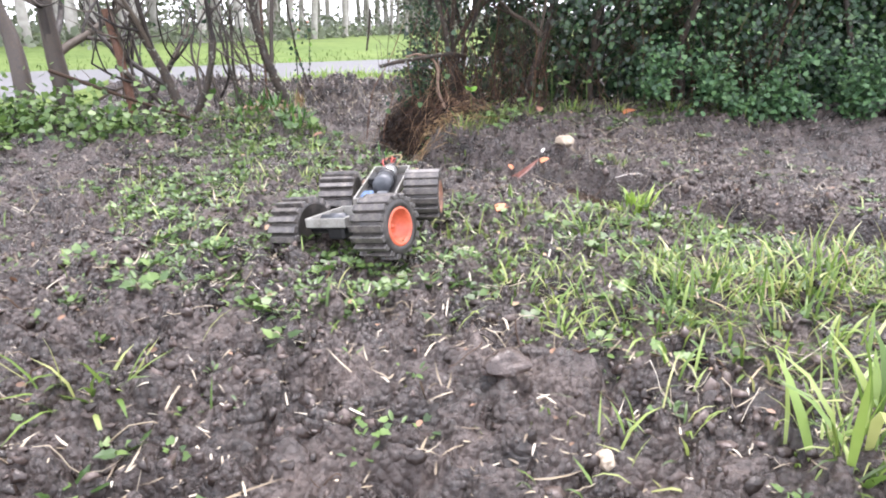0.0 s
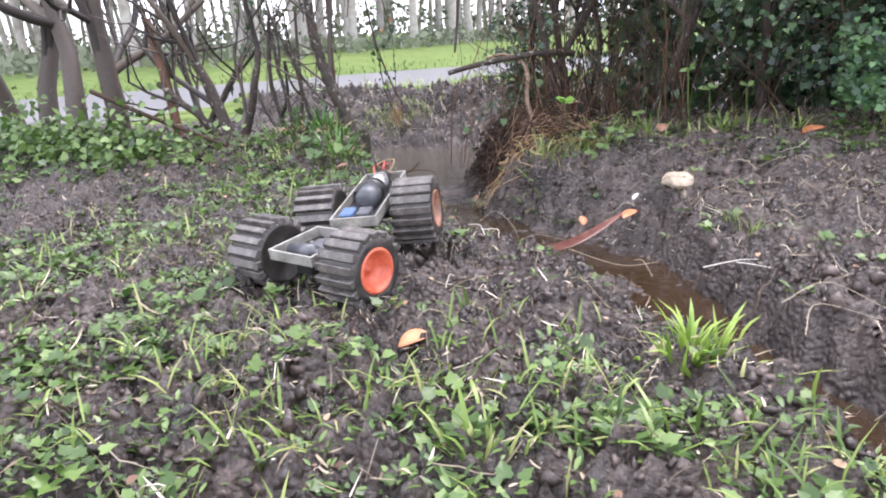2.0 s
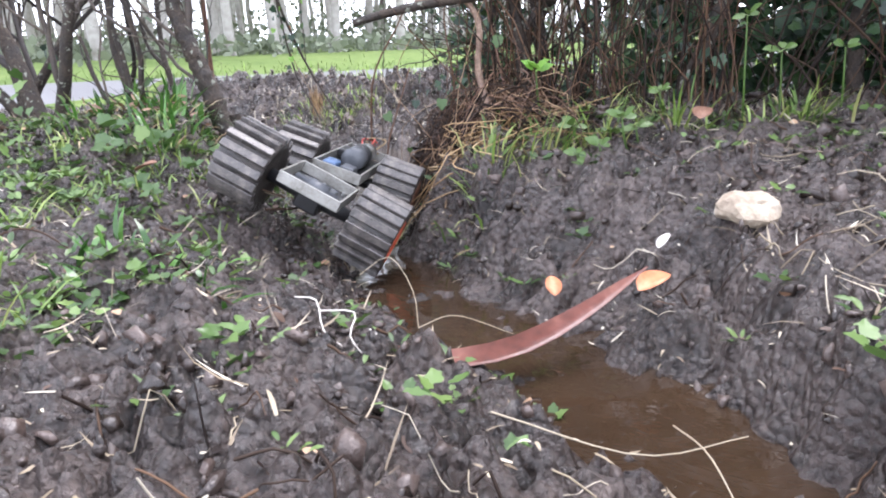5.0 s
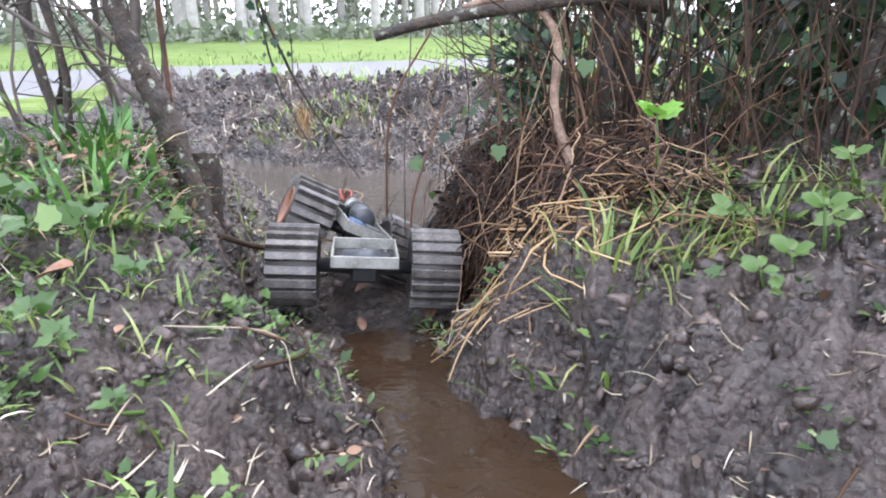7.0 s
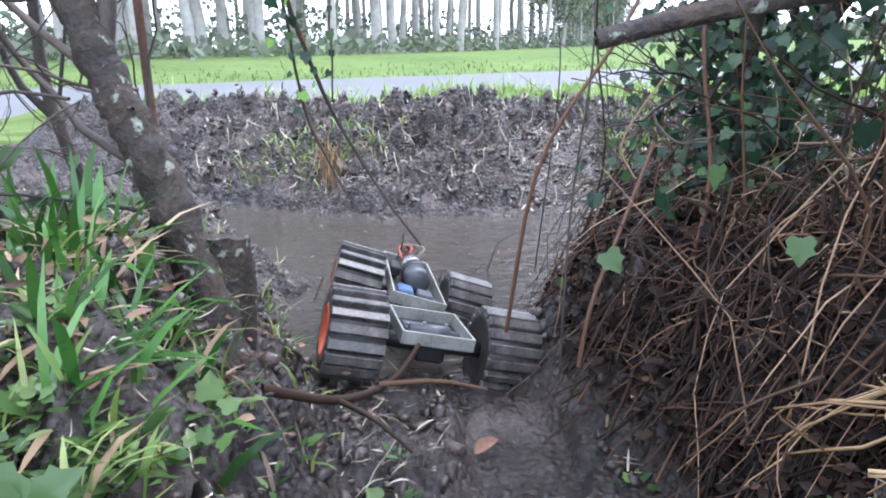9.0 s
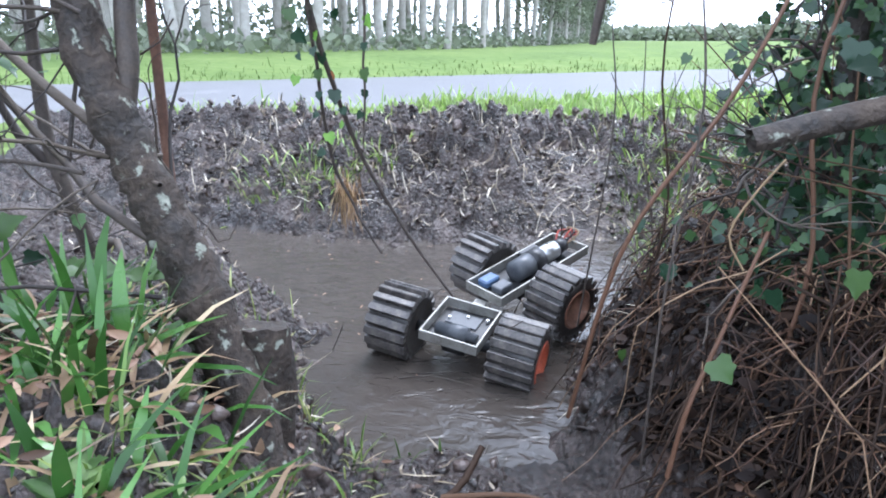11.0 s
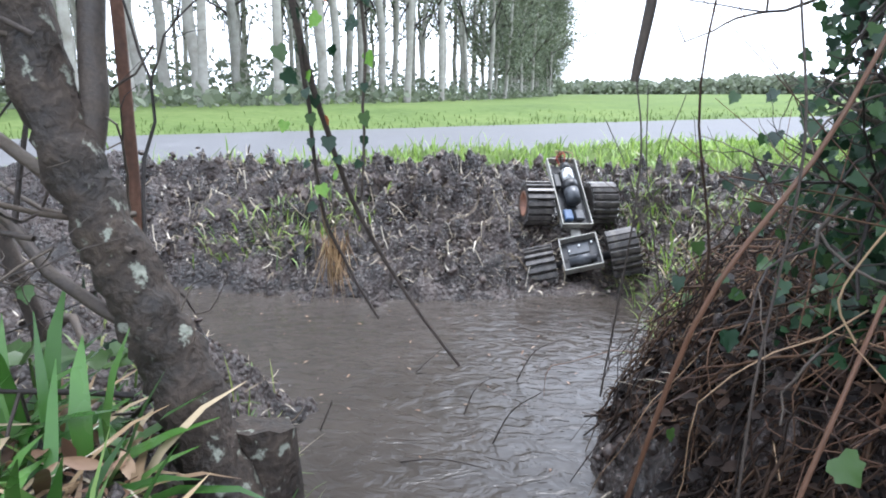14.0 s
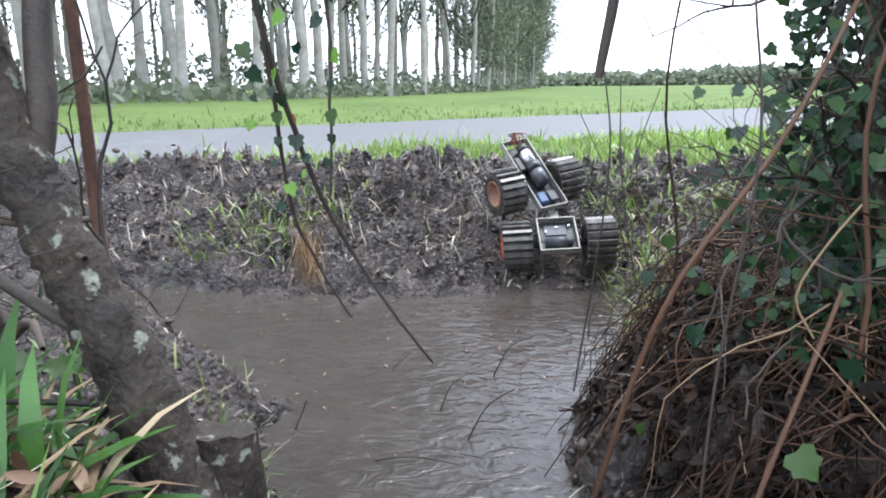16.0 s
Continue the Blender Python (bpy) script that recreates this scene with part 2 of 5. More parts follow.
def vnoise(x, y, scale, seed=0):
    """Smooth lattice noise in 0..1, features about `scale` metres across."""
    u, v = np.asarray(x) / scale + 17.3 * seed, np.asarray(y) / scale + 41.7 * seed
    i, j = np.floor(u).astype(int), np.floor(v).astype(int)
    a, b = u - i, v - j
    a, b = a * a * (3 - 2 * a), b * b * (3 - 2 * b)
    g = lambda p, q: LATTICE[p % 256, q % 256]
    return (g(i, j) * (1 - a) + g(i + 1, j) * a) * (1 - b) + (g(i, j + 1) * (1 - a) + g(i + 1, j + 1) * a) * b


def smooth(a, b, x):
    t = np.clip((x - a) / (b - a), 0, 1)
    return t * t * (3 - 2 * t)


# ---- the lie of the land ----
CHANNEL = [(1.25, 1.00, -0.02, 0.05), (0.95, 1.38, -0.025, 0.05), (0.74, 1.58, -0.025, 0.05), (0.63, 1.76, -0.02, 0.05), (0.53, 1.95, -0.012, 0.035), (0.42, 2.15, -0.008, 0.03), (0.25, 2.30, -0.015, 0.04), (0.05, 2.47, -0.03, 0.055),
           (-0.10, 2.66, -0.05, 0.045), (-0.27, 2.90, -0.075, 0.05), (-0.36, 3.20, -0.085, 0.06)]
POOL_EDGE = [(-0.46, 3.25), (-0.58, 3.40), (-0.92, 3.69), (-1.40, 3.86), (-5.0, 4.02), (-5.0, 4.32), (-1.30, 4.22), (-0.85, 4.20), (-0.45, 4.24), (-0.25, 4.30), (-0.16, 4.05),
             (-0.26, 3.85), (-0.38, 3.60), (-0.37, 3.38), (-0.36, 3.26)]
RUT = [(-0.23, 2.83, -0.055, 0.09), (-0.29, 2.95, -0.065, 0.14), (-0.38, 3.08, -0.05, 0.15), (-0.46, 3.25, -0.075, 0.14), (-0.52, 3.38, -0.15, 0.15), (-0.57, 3.50, -0.19, 0.16), (-0.51, 3.64, -0.16, 0.15),
       (-0.39, 3.87, -0.15, 0.15), (-0.31, 4.12, -0.13, 0.15), (-0.31, 4.24, -0.105, 0.14), (-0.32, 4.34, -0.065, 0.14), (-0.36, 4.48, 0.01, 0.14), (-0.38, 4.60, 0.08, 0.13)]
WATER_Z = -0.09
ROAD_DIR = (0.80, 0.60)


def channel_field(x, y, line=CHANNEL):
    """Distance past a channel's half width, and its floor height there."""
    best, floor = np.full(np.shape(x), 9.0), np.zeros(np.shape(x))
    for (ax, ay, az, aw), (bx, by, bz, bw) in zip(line, line[1:]):
        dx, dy = bx - ax, by - ay
        t = np.clip(((x - ax) * dx + (y - ay) * dy) / (dx * dx + dy * dy), 0, 1)
        d = np.hypot(x - ax - t * dx, y - ay - t * dy) - (aw + t * (bw - aw))
        near = d < best
        best, floor = np.where(near, d, best), np.where(near, az + t * (bz - az), floor)
    return best, floor


def pool_field(x, y):
    """Signed distance to the pool's shore, minus inside."""
    best, inside = np.full(np.shape(x), 9.0), np.zeros(np.shape(x), bool)
    for (ax, ay), (bx, by) in zip(POOL_EDGE, POOL_EDGE[1:] + POOL_EDGE[:1]):
        dx, dy = bx - ax, by - ay
        t = np.clip(((x - ax) * dx + (y - ay) * dy) / (dx * dx + dy * dy), 0, 1)
        best = np.minimum(best, np.hypot(x - ax - t * dx, y - ay - t * dy))
        if ay != by:
            inside ^= ((ay > y) != (by > y)) & (x < (bx - ax) * (y - ay) / (by - ay) + ax)
    return np.where(inside, -best, best)


def road_s(x, y):
    """Distance across the road from its near edge, minus on the ditch's side."""
    return -ROAD_DIR[1] * (x + 1.36) + ROAD_DIR[0] * (y - 5.75)


def height(x, y, rough=1.0):
    """The ground's height; rough 0 leaves out clods."""
    x, y = np.asarray(x, float), np.asarray(y, float)
    z = 0.098 + 0.03 * (vnoise(x, y, 0.9, 1) - 0.5) + 0.025 * (vnoise(x, y, 0.3, 2) - 0.5)
    z = z - 0.04 * smooth(-0.45, -1.0, x) * smooth(2.5, 2.0, y) + 0.03 * smooth(0.1, 0.6, x) * smooth(1.4, 0.9, y)
    z = z + 0.075 * np.exp(-((y - 2.82) / 0.26) ** 2) * smooth(-0.38, -0.62, x)
    z = z + 0.07 * np.exp(-((y - 3.15) / 0.45) ** 2) * smooth(-0.25, 0.1, x)
    s = road_s(x, y)
    far = smooth(4.3, 4.8, y)
    z = z + far * (0.035 * np.exp(-((y - 4.78) / 0.2) ** 2) + 0.03 * (vnoise(x, y, 0.22, 5) - 0.5) * smooth(5.4, 4.9, y))
    cd, cf = channel_field(x, y)
    wall = 0.42 + 1.1 * smooth(2.4, 2.9, y) + 0.9 * smooth(0.42, 0.55, x)
    wob = 0.05 * (vnoise(x, y, 0.12, 6) - 0.5) + 0.02 * (vnoise(x, y, 0.04, 7) - 0.5)
    wall = wall + 1.1 * smooth(0.45, 0.6, x) * smooth(0.0, 0.05, y - np.interp(x, [0.25, 0.42, 0.53, 0.63, 0.74, 0.95, 1.25], [2.30, 2.15, 1.95, 1.76, 1.58, 1.38, 1.00]))
    z = np.minimum(z, cf + np.maximum(cd + wob, 0) * wall)
    pd = pool_field(x, y) + 0.8 * wob
    bank = 1.1 - 0.56 * smooth(4.0, 4.22, y) + 0.8 * smooth(-0.45, -0.3, x) * smooth(4.2, 3.9, y)
    z = np.minimum(z, WATER_Z + np.where(pd > 0, pd * bank, np.maximum(pd * 0.6, -0.09)))
    rd, rf = channel_field(x, y, RUT)
    z = np.minimum(z, rf + np.maximum(rd + wob, 0) * 1.3)
    lump = rough * smooth(8.0, 5.2, y) * smooth(6, 3, np.abs(x)) * (0.55 + 0.6 * vnoise(x, y, 0.5, 9) + 1.1 * far)
    lump = lump * (0.5 + 0.5 * smooth(0.0, 0.07, cd)) * (0.35 + 0.65 * smooth(-0.02, 0.05, rd))
    wx, wy = x + 0.03 * vnoise(x, y, 0.05, 15), y + 0.03 * vnoise(x, y, 0.05, 16)
    n1, n2, n3 = vnoise(wx, wy, 0.075, 11), vnoise(wx, wy, 0.034, 12), vnoise(wx, wy, 0.016, 13)
    crumb = 0.030 * np.abs(n1 - 0.5) * 2 + 0.040 * np.abs(n2 - 0.5) * 2 + 0.026 * np.abs(n3 - 0.5) * 2 + 0.010 * (vnoise(x, y, 0.009, 14) - 0.5)
    z = z + lump * (crumb - 0.029)
    road = smooth(-0.35, 0.0, s)
    z = z * (1 - road) + road * (0.055 - 0.01 * smooth(0, 2, s))
    z = z + 0.16 * smooth(3.3, 7.0, s) - 0.02 * smooth(8, 14, s)
    return z


def at_ground(x, y, up=0.0):
    return float(height(x, y)) + up


def build_ground():
    step = 0.0058
    xs = np.concatenate([-np.geomspace(1400, 2.25, 46), np.arange(-2.2, -1.2, 0.016), np.arange(-1.2, 0.95, step), np.arange(0.95, 2.0, 0.016), np.geomspace(2.05, 1400, 46)])
    ys = np.concatenate([-np.geomspace(1400, 0.6, 26), np.arange(-0.5, 0.45, 0.03), np.arange(0.45, 4.9, step), np.arange(4.9, 6.6, 0.03), np.geomspace(6.7, 2500, 66)])
    X, Y = np.meshgrid(xs, ys)
    Z = height(X, Y)
    nx, ny = len(xs), len(ys)
    idx = np.arange(nx * ny).reshape(ny, nx)
    F = np.stack([idx[:-1, :-1], idx[:-1, 1:], idx[1:, 1:], idx[1:, :-1]], -1).reshape(-1, 4)
    me = mesh_np("ground", np.stack([X, Y, Z], -1).reshape(-1, 3), F, [MUD, FAR_GRASS])
    cx, cy = X[:-1, :-1].ravel(), Y[:-1, :-1].ravel()
    edge = cy + 0.25 * (vnoise(cx, cy, 0.25, 21) - 0.5)
    green = ((edge > 5.15) | (np.hypot(cx, cy - 2.5) + 1.6 * vnoise(cx, cy, 0.8, 22) > 4.6)) & (road_s(cx, cy) < 60)
    green |= road_s(cx, cy) > 2.5
    me.polygons.foreach_set("material_index", green.astype(np.int32))
    tagged(new("ground", me), "churned dark wet mud and green verge out to the far meadow", "ground", kind="structure")


def build_road():
    n = (-ROAD_DIR[1], ROAD_DIR[0])
    us = np.concatenate([-np.geomspace(300, 2, 30), np.arange(-1.9, 4, 0.3), np.geomspace(4.2, 300, 40)])
    ss = np.linspace(-0.12, 3.35, 14)
    U, S = np.meshgrid(us, ss)
    S = S + np.where((S < 0) | (S > 3.2), 0.10 * (vnoise(U, S, 0.5, 3) - 0.5), 0)
    X, Y = -1.36 + U * ROAD_DIR[0] + S * n[0], 5.75 + U * ROAD_DIR[1] + S * n[1]
    Z = np.maximum(height(X, Y, 0) + 0.006, 0.05 + 0.012 - 0.006 * (S - 1.6) ** 2)
    idx = np.arange(U.size).reshape(U.shape)
    F = np.stack([idx[:-1, :-1], idx[:-1, 1:], idx[1:, 1:], idx[1:, :-1]], -1).reshape(-1, 4)
    tagged(new("road", mesh_np("road", np.stack([X, Y, Z], -1).reshape(-1, 3), F, ASPHALT)), "narrow grey damp asphalt country road with grass verges", "road", kind="structure")


def build_water():
    xs, ys = np.arange(-5, 0.1, 0.05), np.arange(2.7, 4.5, 0.05)
    X, Y = np.meshgrid(xs, ys)
    idx = np.arange(X.size).reshape(X.shape)
    F = np.stack([idx[:-1, :-1], idx[:-1, 1:], idx[1:, 1:], idx[1:, :-1]], -1).reshape(-1, 4)
    tagged(new("water", mesh_np("water", np.stack([X, Y, np.full_like(X, WATER_Z)], -1).reshape(-1, 3), F, POOL)), "brown rippled water standing in the ditch pool", "water", kind="structure")
    vs, fs = [], []
    path = [Vector((a, b, c + 0.014)) for a, b, c, w in CHANNEL[:-1]]
    for i, p in enumerate(path):
        d = (path[min(i + 1, len(path) - 1)] - path[max(i - 1, 0)]).normalized()
        side = Vector((-d.y, d.x, 0)) * 0.17
        z = max(p.z, WATER_Z + 0.001)
        vs += [(p.x - side.x, p.y - side.y, z), (p.x + side.x, p.y + side.y, z)]
        if i:
            fs.append((2 * i - 2, 2 * i - 1, 2 * i + 1, 2 * i))
    tagged(new("water_stream", mesh_np("water_stream", vs, fs, STREAM)), "thin brown muddy water trickling along a rut", "water", kind="structure")


build_ground()
build_road()
build_water()


# ---- shape tools ----
def tubes(paths, sides=5):
    """Joined tapered tubes: paths of (points, first radius, last radius)."""
    V, F, base = [], [], 0
    ring = np.linspace(0, 2 * math.pi, sides, endpoint=False)
    for pts, r0, r1 in paths:
        p = np.asarray(pts, float)
        d = np.gradient(p, axis=0)
        d /= np.linalg.norm(d, axis=1, keepdims=True) + 1e-9
        ref = np.array([0.31, 0.17, 0.94]) if abs(d[0, 2]) < 0.8 else np.array([0.9, 0.4, 0.1])
        u = np.cross(d, ref)
        u /= np.linalg.norm(u, axis=1, keepdims=True) + 1e-9
        w = np.cross(d, u)
        r = np.linspace(r0, r1, len(p))[:, None, None]
        V.append((p[:, None] + r * (np.cos(ring)[None, :, None] * u[:, None] + np.sin(ring)[None, :, None] * w[:, None])).reshape(-1, 3))
        k = np.arange(len(p) - 1)[:, None] * sides
        j = np.arange(sides)[None]
        n = (j + 1) % sides
        F.append((base + np.stack([k + j, k + n, k + sides + n, k + sides + j], -1)).reshape(-1, 4))
        base += len(p) * sides
    return np.concatenate(V), np.concatenate(F)


def bend(points, n=8, jitter=0.0):
    """A smooth line of n points through the given ones."""
    p = np.asarray(points, float)
    t = np.linspace(0, len(p) - 1, n)
    q = np.vstack([2 * p[0] - p[1], p, 2 * p[-1] - p[-2]])
    out = []
    for v in t:
        i = min(int(v), len(p) - 2)
        f = v - i
        a, b, c, d = q[i:i + 4]
        out.append(0.5 * (2 * b + (c - a) * f + (2 * a - 5 * b + 4 * c - d) * f * f + (3 * b - a - 3 * c + d) * f ** 3))
    out = np.array(out)
    return out + rng.normal(0, jitter, out.shape) if jitter else out


def blades(P, length, width, head, lean, curl=0.6):
    """Grass blades: roots P, each bent over towards its heading. lean: tangent from upright at the root."""
    n = len(P)
    length, width, lean, curl = (np.broadcast_to(a, n).astype(float) for a in (length, width, lean, curl))
    h = np.stack([np.cos(head), np.sin(head), np.zeros(n)], -1)
    side = np.stack([-np.sin(head), np.cos(head), np.zeros(n)], -1)
    V, pos, ang = [], P.astype(float).copy(), lean.copy()
    for i, wf in enumerate((0.7, 1.0, 0.7, 0.06)):
        V += [pos - side * (width * wf / 2)[:, None], pos + side * (width * wf / 2)[:, None]]
        pos = pos + (length / 3)[:, None] * (h * np.sin(ang)[:, None] + np.array([0, 0, 1]) * np.cos(ang)[:, None])
        ang = ang + curl
    V = np.stack(V, 1).reshape(-1, 3)
    b = np.arange(n)[:, None, None] * 8
    F = (b + np.array([[0, 1, 3, 2], [2, 3, 5, 4], [4, 5, 7, 6]])[None]).reshape(-1, 4)
    return V, F


OVAL = (np.array([(0, 0, 0), (-0.32, 0.22, 0.05), (0.32, 0.22, 0.05), (0, 0.3, 0), (-0.42, 0.55, 0.07), (0.42, 0.55, 0.07), (0, 0.62, 0.02), (-0.24, 0.83, 0.02), (0.24, 0.83, 0.02), (0, 1, -0.07)]),
        np.array([(0, 3, 1), (0, 2, 3), (1, 3, 4), (3, 6, 4), (3, 2, 5), (3, 5, 6), (4, 6, 7), (6, 5, 8), (7, 6, 9), (6, 8, 9)]))
DIAMOND = (np.array([(0, 0, 0), (-0.4, 0.5, 0.05), (0.4, 0.5, 0.05), (0, 1, -0.05)]), np.array([(0, 2, 1), (1, 2, 3)]))
LOBED = (np.array([(0, 0.04, 0), (-0.3, -0.06, 0.04), (-0.52, 0.12, 0.06), (-0.42, 0.36, 0.02), (-0.5, 0.52, 0.05), (-0.26, 0.66, 0.02), (-0.12, 0.86, -0.02), (0, 1, -0.08), (0.12, 0.86, -0.02), (0.26, 0.66, 0.02),
                   (0.5, 0.52, 0.05), (0.42, 0.36, 0.02), (0.52, 0.12, 0.06), (0.3, -0.06, 0.04), (0, 0.4, 0)]), np.array([(14, i, i + 1) for i in range(13)] + [(14, 13, 0)])[:, ::-1])


def leaves(P, along, normal, size, shape=OVAL, wide=0.75):
    """Leaves at P, growing towards `along`, with their upper side to `normal`."""
    T, F = shape
    n = len(P)
    y = along / (np.linalg.norm(along, axis=1, keepdims=True) + 1e-9)
    x = np.cross(y, normal)
    x /= np.linalg.norm(x, axis=1, keepdims=True) + 1e-9
    z = np.cross(x, y)
    s = np.broadcast_to(size, n)[:, None, None]
    V = P[:, None] + s * (T[None, :, :1] * wide * x[:, None] + T[None, :, 1:2] * y[:, None] + T[None, :, 2:] * z[:, None])
    return V.reshape(-1, 3), (np.arange(n)[:, None, None] * len(T) + F[None]).reshape(-1, 3)


def merge(*meshes):
    V, F, b = [], [], 0
    for v, f in meshes:
        V.append(v)
        F.append(f + b)
        b += len(v)
    return np.concatenate(V), np.concatenate(F)


def scatter(n, box, density):
    """Random places (x, y, ground) in box x0 x1 y0 y1, kept by density 0..1."""
    x, y = rng.uniform(box[0], box[1], n), rng.uniform(box[2], box[3], n)
    keep = rng.random(n) < density(x, y)
    x, y = x[keep], y[keep]
    return np.stack([x, y, height(x, y)], -1)


def unit(v):
    return v / (np.linalg.norm(v, axis=-1, keepdims=True) + 1e-9)


def dry(x, y):
    """1 on land, 0 in the pool, the rut and the trickle."""
    return ((pool_field(x, y) > 0.02) & (channel_field(x, y)[0] > 0.02)).astype(float)


def blob(x, y, cx, cy, rx, ry):
    return np.exp(-((x - cx) / rx) ** 2 - ((y - cy) / ry) ** 2)


# ---- loose cover on the ground: stuff ----
def weed_density(x, y):
    d = blob(x, y, -0.55, 1.95, 0.40, 0.5) + 0.8 * blob(x, y, -0.1, 1.42, 0.38, 0.28) + 0.8 * blob(x, y, -0.62, 2.66, 0.26, 0.14) + 1.1 * blob(x, y, -1.6, 2.62, 0.55, 0.25)
    d = d + 0.7 * blob(x, y, 0.5, 2.88, 0.5, 0.12) + 0.35 * blob(x, y, 0.4, 1.2, 0.5, 0.3) + 0.9 * blob(x, y, 0.25, 2.86, 0.14, 0.1) + 0.9 * blob(x, y, 0.05, 1.25, 0.45, 0.25) + 0.05 + 0.25 * blob(x, y, -0.33, 2.45, 0.12, 0.2)
    return np.clip(d * (0.15 + 1.5 * smooth(0.42, 0.7, vnoise(x, y, 0.13, 31))), 0, 1) * dry(x, y)


def grass_density(x, y):
    d = 1.2 * blob(x, y, 0.38, 1.02, 0.30, 0.24) + 0.8 * blob(x, y, 0.75, 1.15, 0.3, 0.25) + 0.6 * blob(x, y, -0.6, 2.15, 0.35, 0.5) + 0.9 * blob(x, y, -0.62, 2.74, 0.22, 0.13)
    d = d + 0.55 * blob(x, y, 0.15, 1.4, 0.4, 0.2) + 0.5 * blob(x, y, 0.6, 2.9, 0.6, 0.09) + 0.6 * blob(x, y, 0.42, 0.6, 0.2, 0.2) + 0.35 * blob(x, y, -0.45, 0.73, 0.12, 0.06)
    d = d + 0.6 * blob(x, y, -1.15, 4.42, 0.16, 0.1) + 0.3 * blob(x, y, -0.75, 3.35, 0.2, 0.15) + 0.55 * blob(x, y, -0.05, 4.55, 0.2, 0.25)
    return np.clip(d * (0.05 + 2.0 * smooth(0.45, 0.68, vnoise(x, y, 0.09, 33))), 0, 1) * dry(x, y)


def verge_density(x, y):
    s = road_s(x, y)
    return smooth(4.72, 5.0, y + 0.25 * (vnoise(x, y, 0.3, 35) - 0.5)) * (s < -0.02) * (0.25 + 0.75 * vnoise(x, y, 0.15, 36))


def build_cover():
    P = scatter(62000, (-2.1, 1.5, 0.45, 4.7), grass_density)
    n = len(P)
    V, F = blades(P, rng.gamma(6, 0.0066, n), rng.uniform(0.0022, 0.0048, n), rng.uniform(0, 6.3, n), rng.uniform(0.1, 1.1, n), rng.uniform(0.1, 0.6, n))
    tagged(new("grass", mesh_np("grass", V, F, GRASS)), "fresh green grass blades growing in patches on the mud", "grass", kind="stuff")
    P = scatter(60000, (-4.2, 3.2, 4.6, 8.5), verge_density)
    n = len(P)
    V, F = blades(P, rng.gamma(5, 0.0095, n), rng.uniform(0.004, 0.008, n), rng.uniform(0, 6.3, n), rng.uniform(0.05, 0.7, n), rng.uniform(0.1, 0.5, n))
    tagged(new("verge_grass", mesh_np("verge_grass", V, F, FRESH)), "short bright green grass on the verge beside the road", "grass", kind="stuff")
    P = scatter(70000, (-16, 14, 5.5, 24), lambda x, y: ((road_s(x, y) > 3.25) & (road_s(x, y) < 3.3 + 2.2 * rng.random(len(x)) ** 2)) * 1.0)
    n = len(P)
    V, F = blades(P, rng.gamma(6, 0.010, n), rng.uniform(0.008, 0.014, n), rng.uniform(0, 6.3, n), rng.uniform(0.05, 0.6, n), rng.uniform(0.1, 0.5, n))
    tagged(new("roadside_grass", mesh_np("roadside_grass", V, F, FAR_GRASS)), "long green grass on the far side of the road", "grass", kind="stuff")
    # rosettes of low broad leaves
    C = scatter(22000, (-2.1, 1.3, 0.5, 3.05), weed_density)
    sets = []
    for shape, wide, pick in ((OVAL, 0.42, slice(0, None, 2)), (LOBED, 0.85, slice(1, None, 2))):
        c = C[pick]
        k = 6
        a = rng.uniform(0, 6.3, (len(c), 1)) + np.arange(k)[None] * 1.05 + rng.normal(0, 0.3, (len(c), k))
        out = np.stack([np.cos(a), np.sin(a), rng.uniform(0.1, 0.9, a.shape)], -1).reshape(-1, 3)
        p = np.repeat(c, k, 0) + out * np.array([1, 1, 0]) * rng.uniform(0.0, 0.02, (len(out), 1)) + np.array([0, 0, 0.004])
        up = np.array([0, 0, 1.0]) + rng.normal(0, 0.25, out.shape)
        sets.append(leaves(p, out, up, rng.uniform(0.007, 0.017, len(out)) * np.repeat(rng.uniform(0.6, 1.5, len(c)), k), shape, wide))
    V, F = merge(*sets)
    tagged(new("weeds", mesh_np("weeds", V, F, WEED)), "low broad-leaved green weeds creeping over the mud", "weeds", kind="stuff")
    n = 1500
    x, y = rng.normal(-1.62, 0.32, n), rng.normal(2.62, 0.10, n)
    P = np.stack([x, y, height(x, y) + rng.gamma(2, 0.03, n)], -1)
    V, F = leaves(P, rng.normal(0, 1, (n, 3)), rng.normal(0, 0.5, (n, 3)) + np.array([0, -0.3, 1]), rng.uniform(0.015, 0.032, n), LOBED, 0.9)
    tagged(new("ivy_cover", mesh_np("ivy_cover", V, F, WEED)), "green ivy and weeds heaped round the hedge trunks", "ivy", kind="stuff")
    # straw and fibres lying about
    P = scatter(20000, (-1.5, 1.3, 0.45, 4.9), lambda x, y: dry(x, y) * (0.25 + 0.75 * vnoise(x, y, 0.2, 41)))
    n = len(P)
    P[:, 2] += 0.004
    V, F = blades(P, rng.gamma(2.2, 0.009, n), rng.uniform(0.0009, 0.0036, n), rng.uniform(0, 6.3, n), rng.uniform(1.1, 1.7, n), rng.normal(0, 0.25, n))
    tagged(new("straw", mesh_np("straw", V, F, PALE_STRAW)), "short bits of pale dry straw and fibre lying on mud", "straw", kind="stuff")
    P = scatter(3600, (-1.7, 0.4, 4.26, 5.1), lambda x, y: 0.4 + 0.6 * vnoise(x, y, 0.15, 45))
    n = len(P)
    P[:, 2] += 0.005
    V, F = blades(P, rng.gamma(2.6, 0.013, n), rng.uniform(0.002, 0.0065, n), rng.uniform(0, 6.3, n), rng.uniform(1.0, 1.7, n), rng.normal(0, 0.3, n))
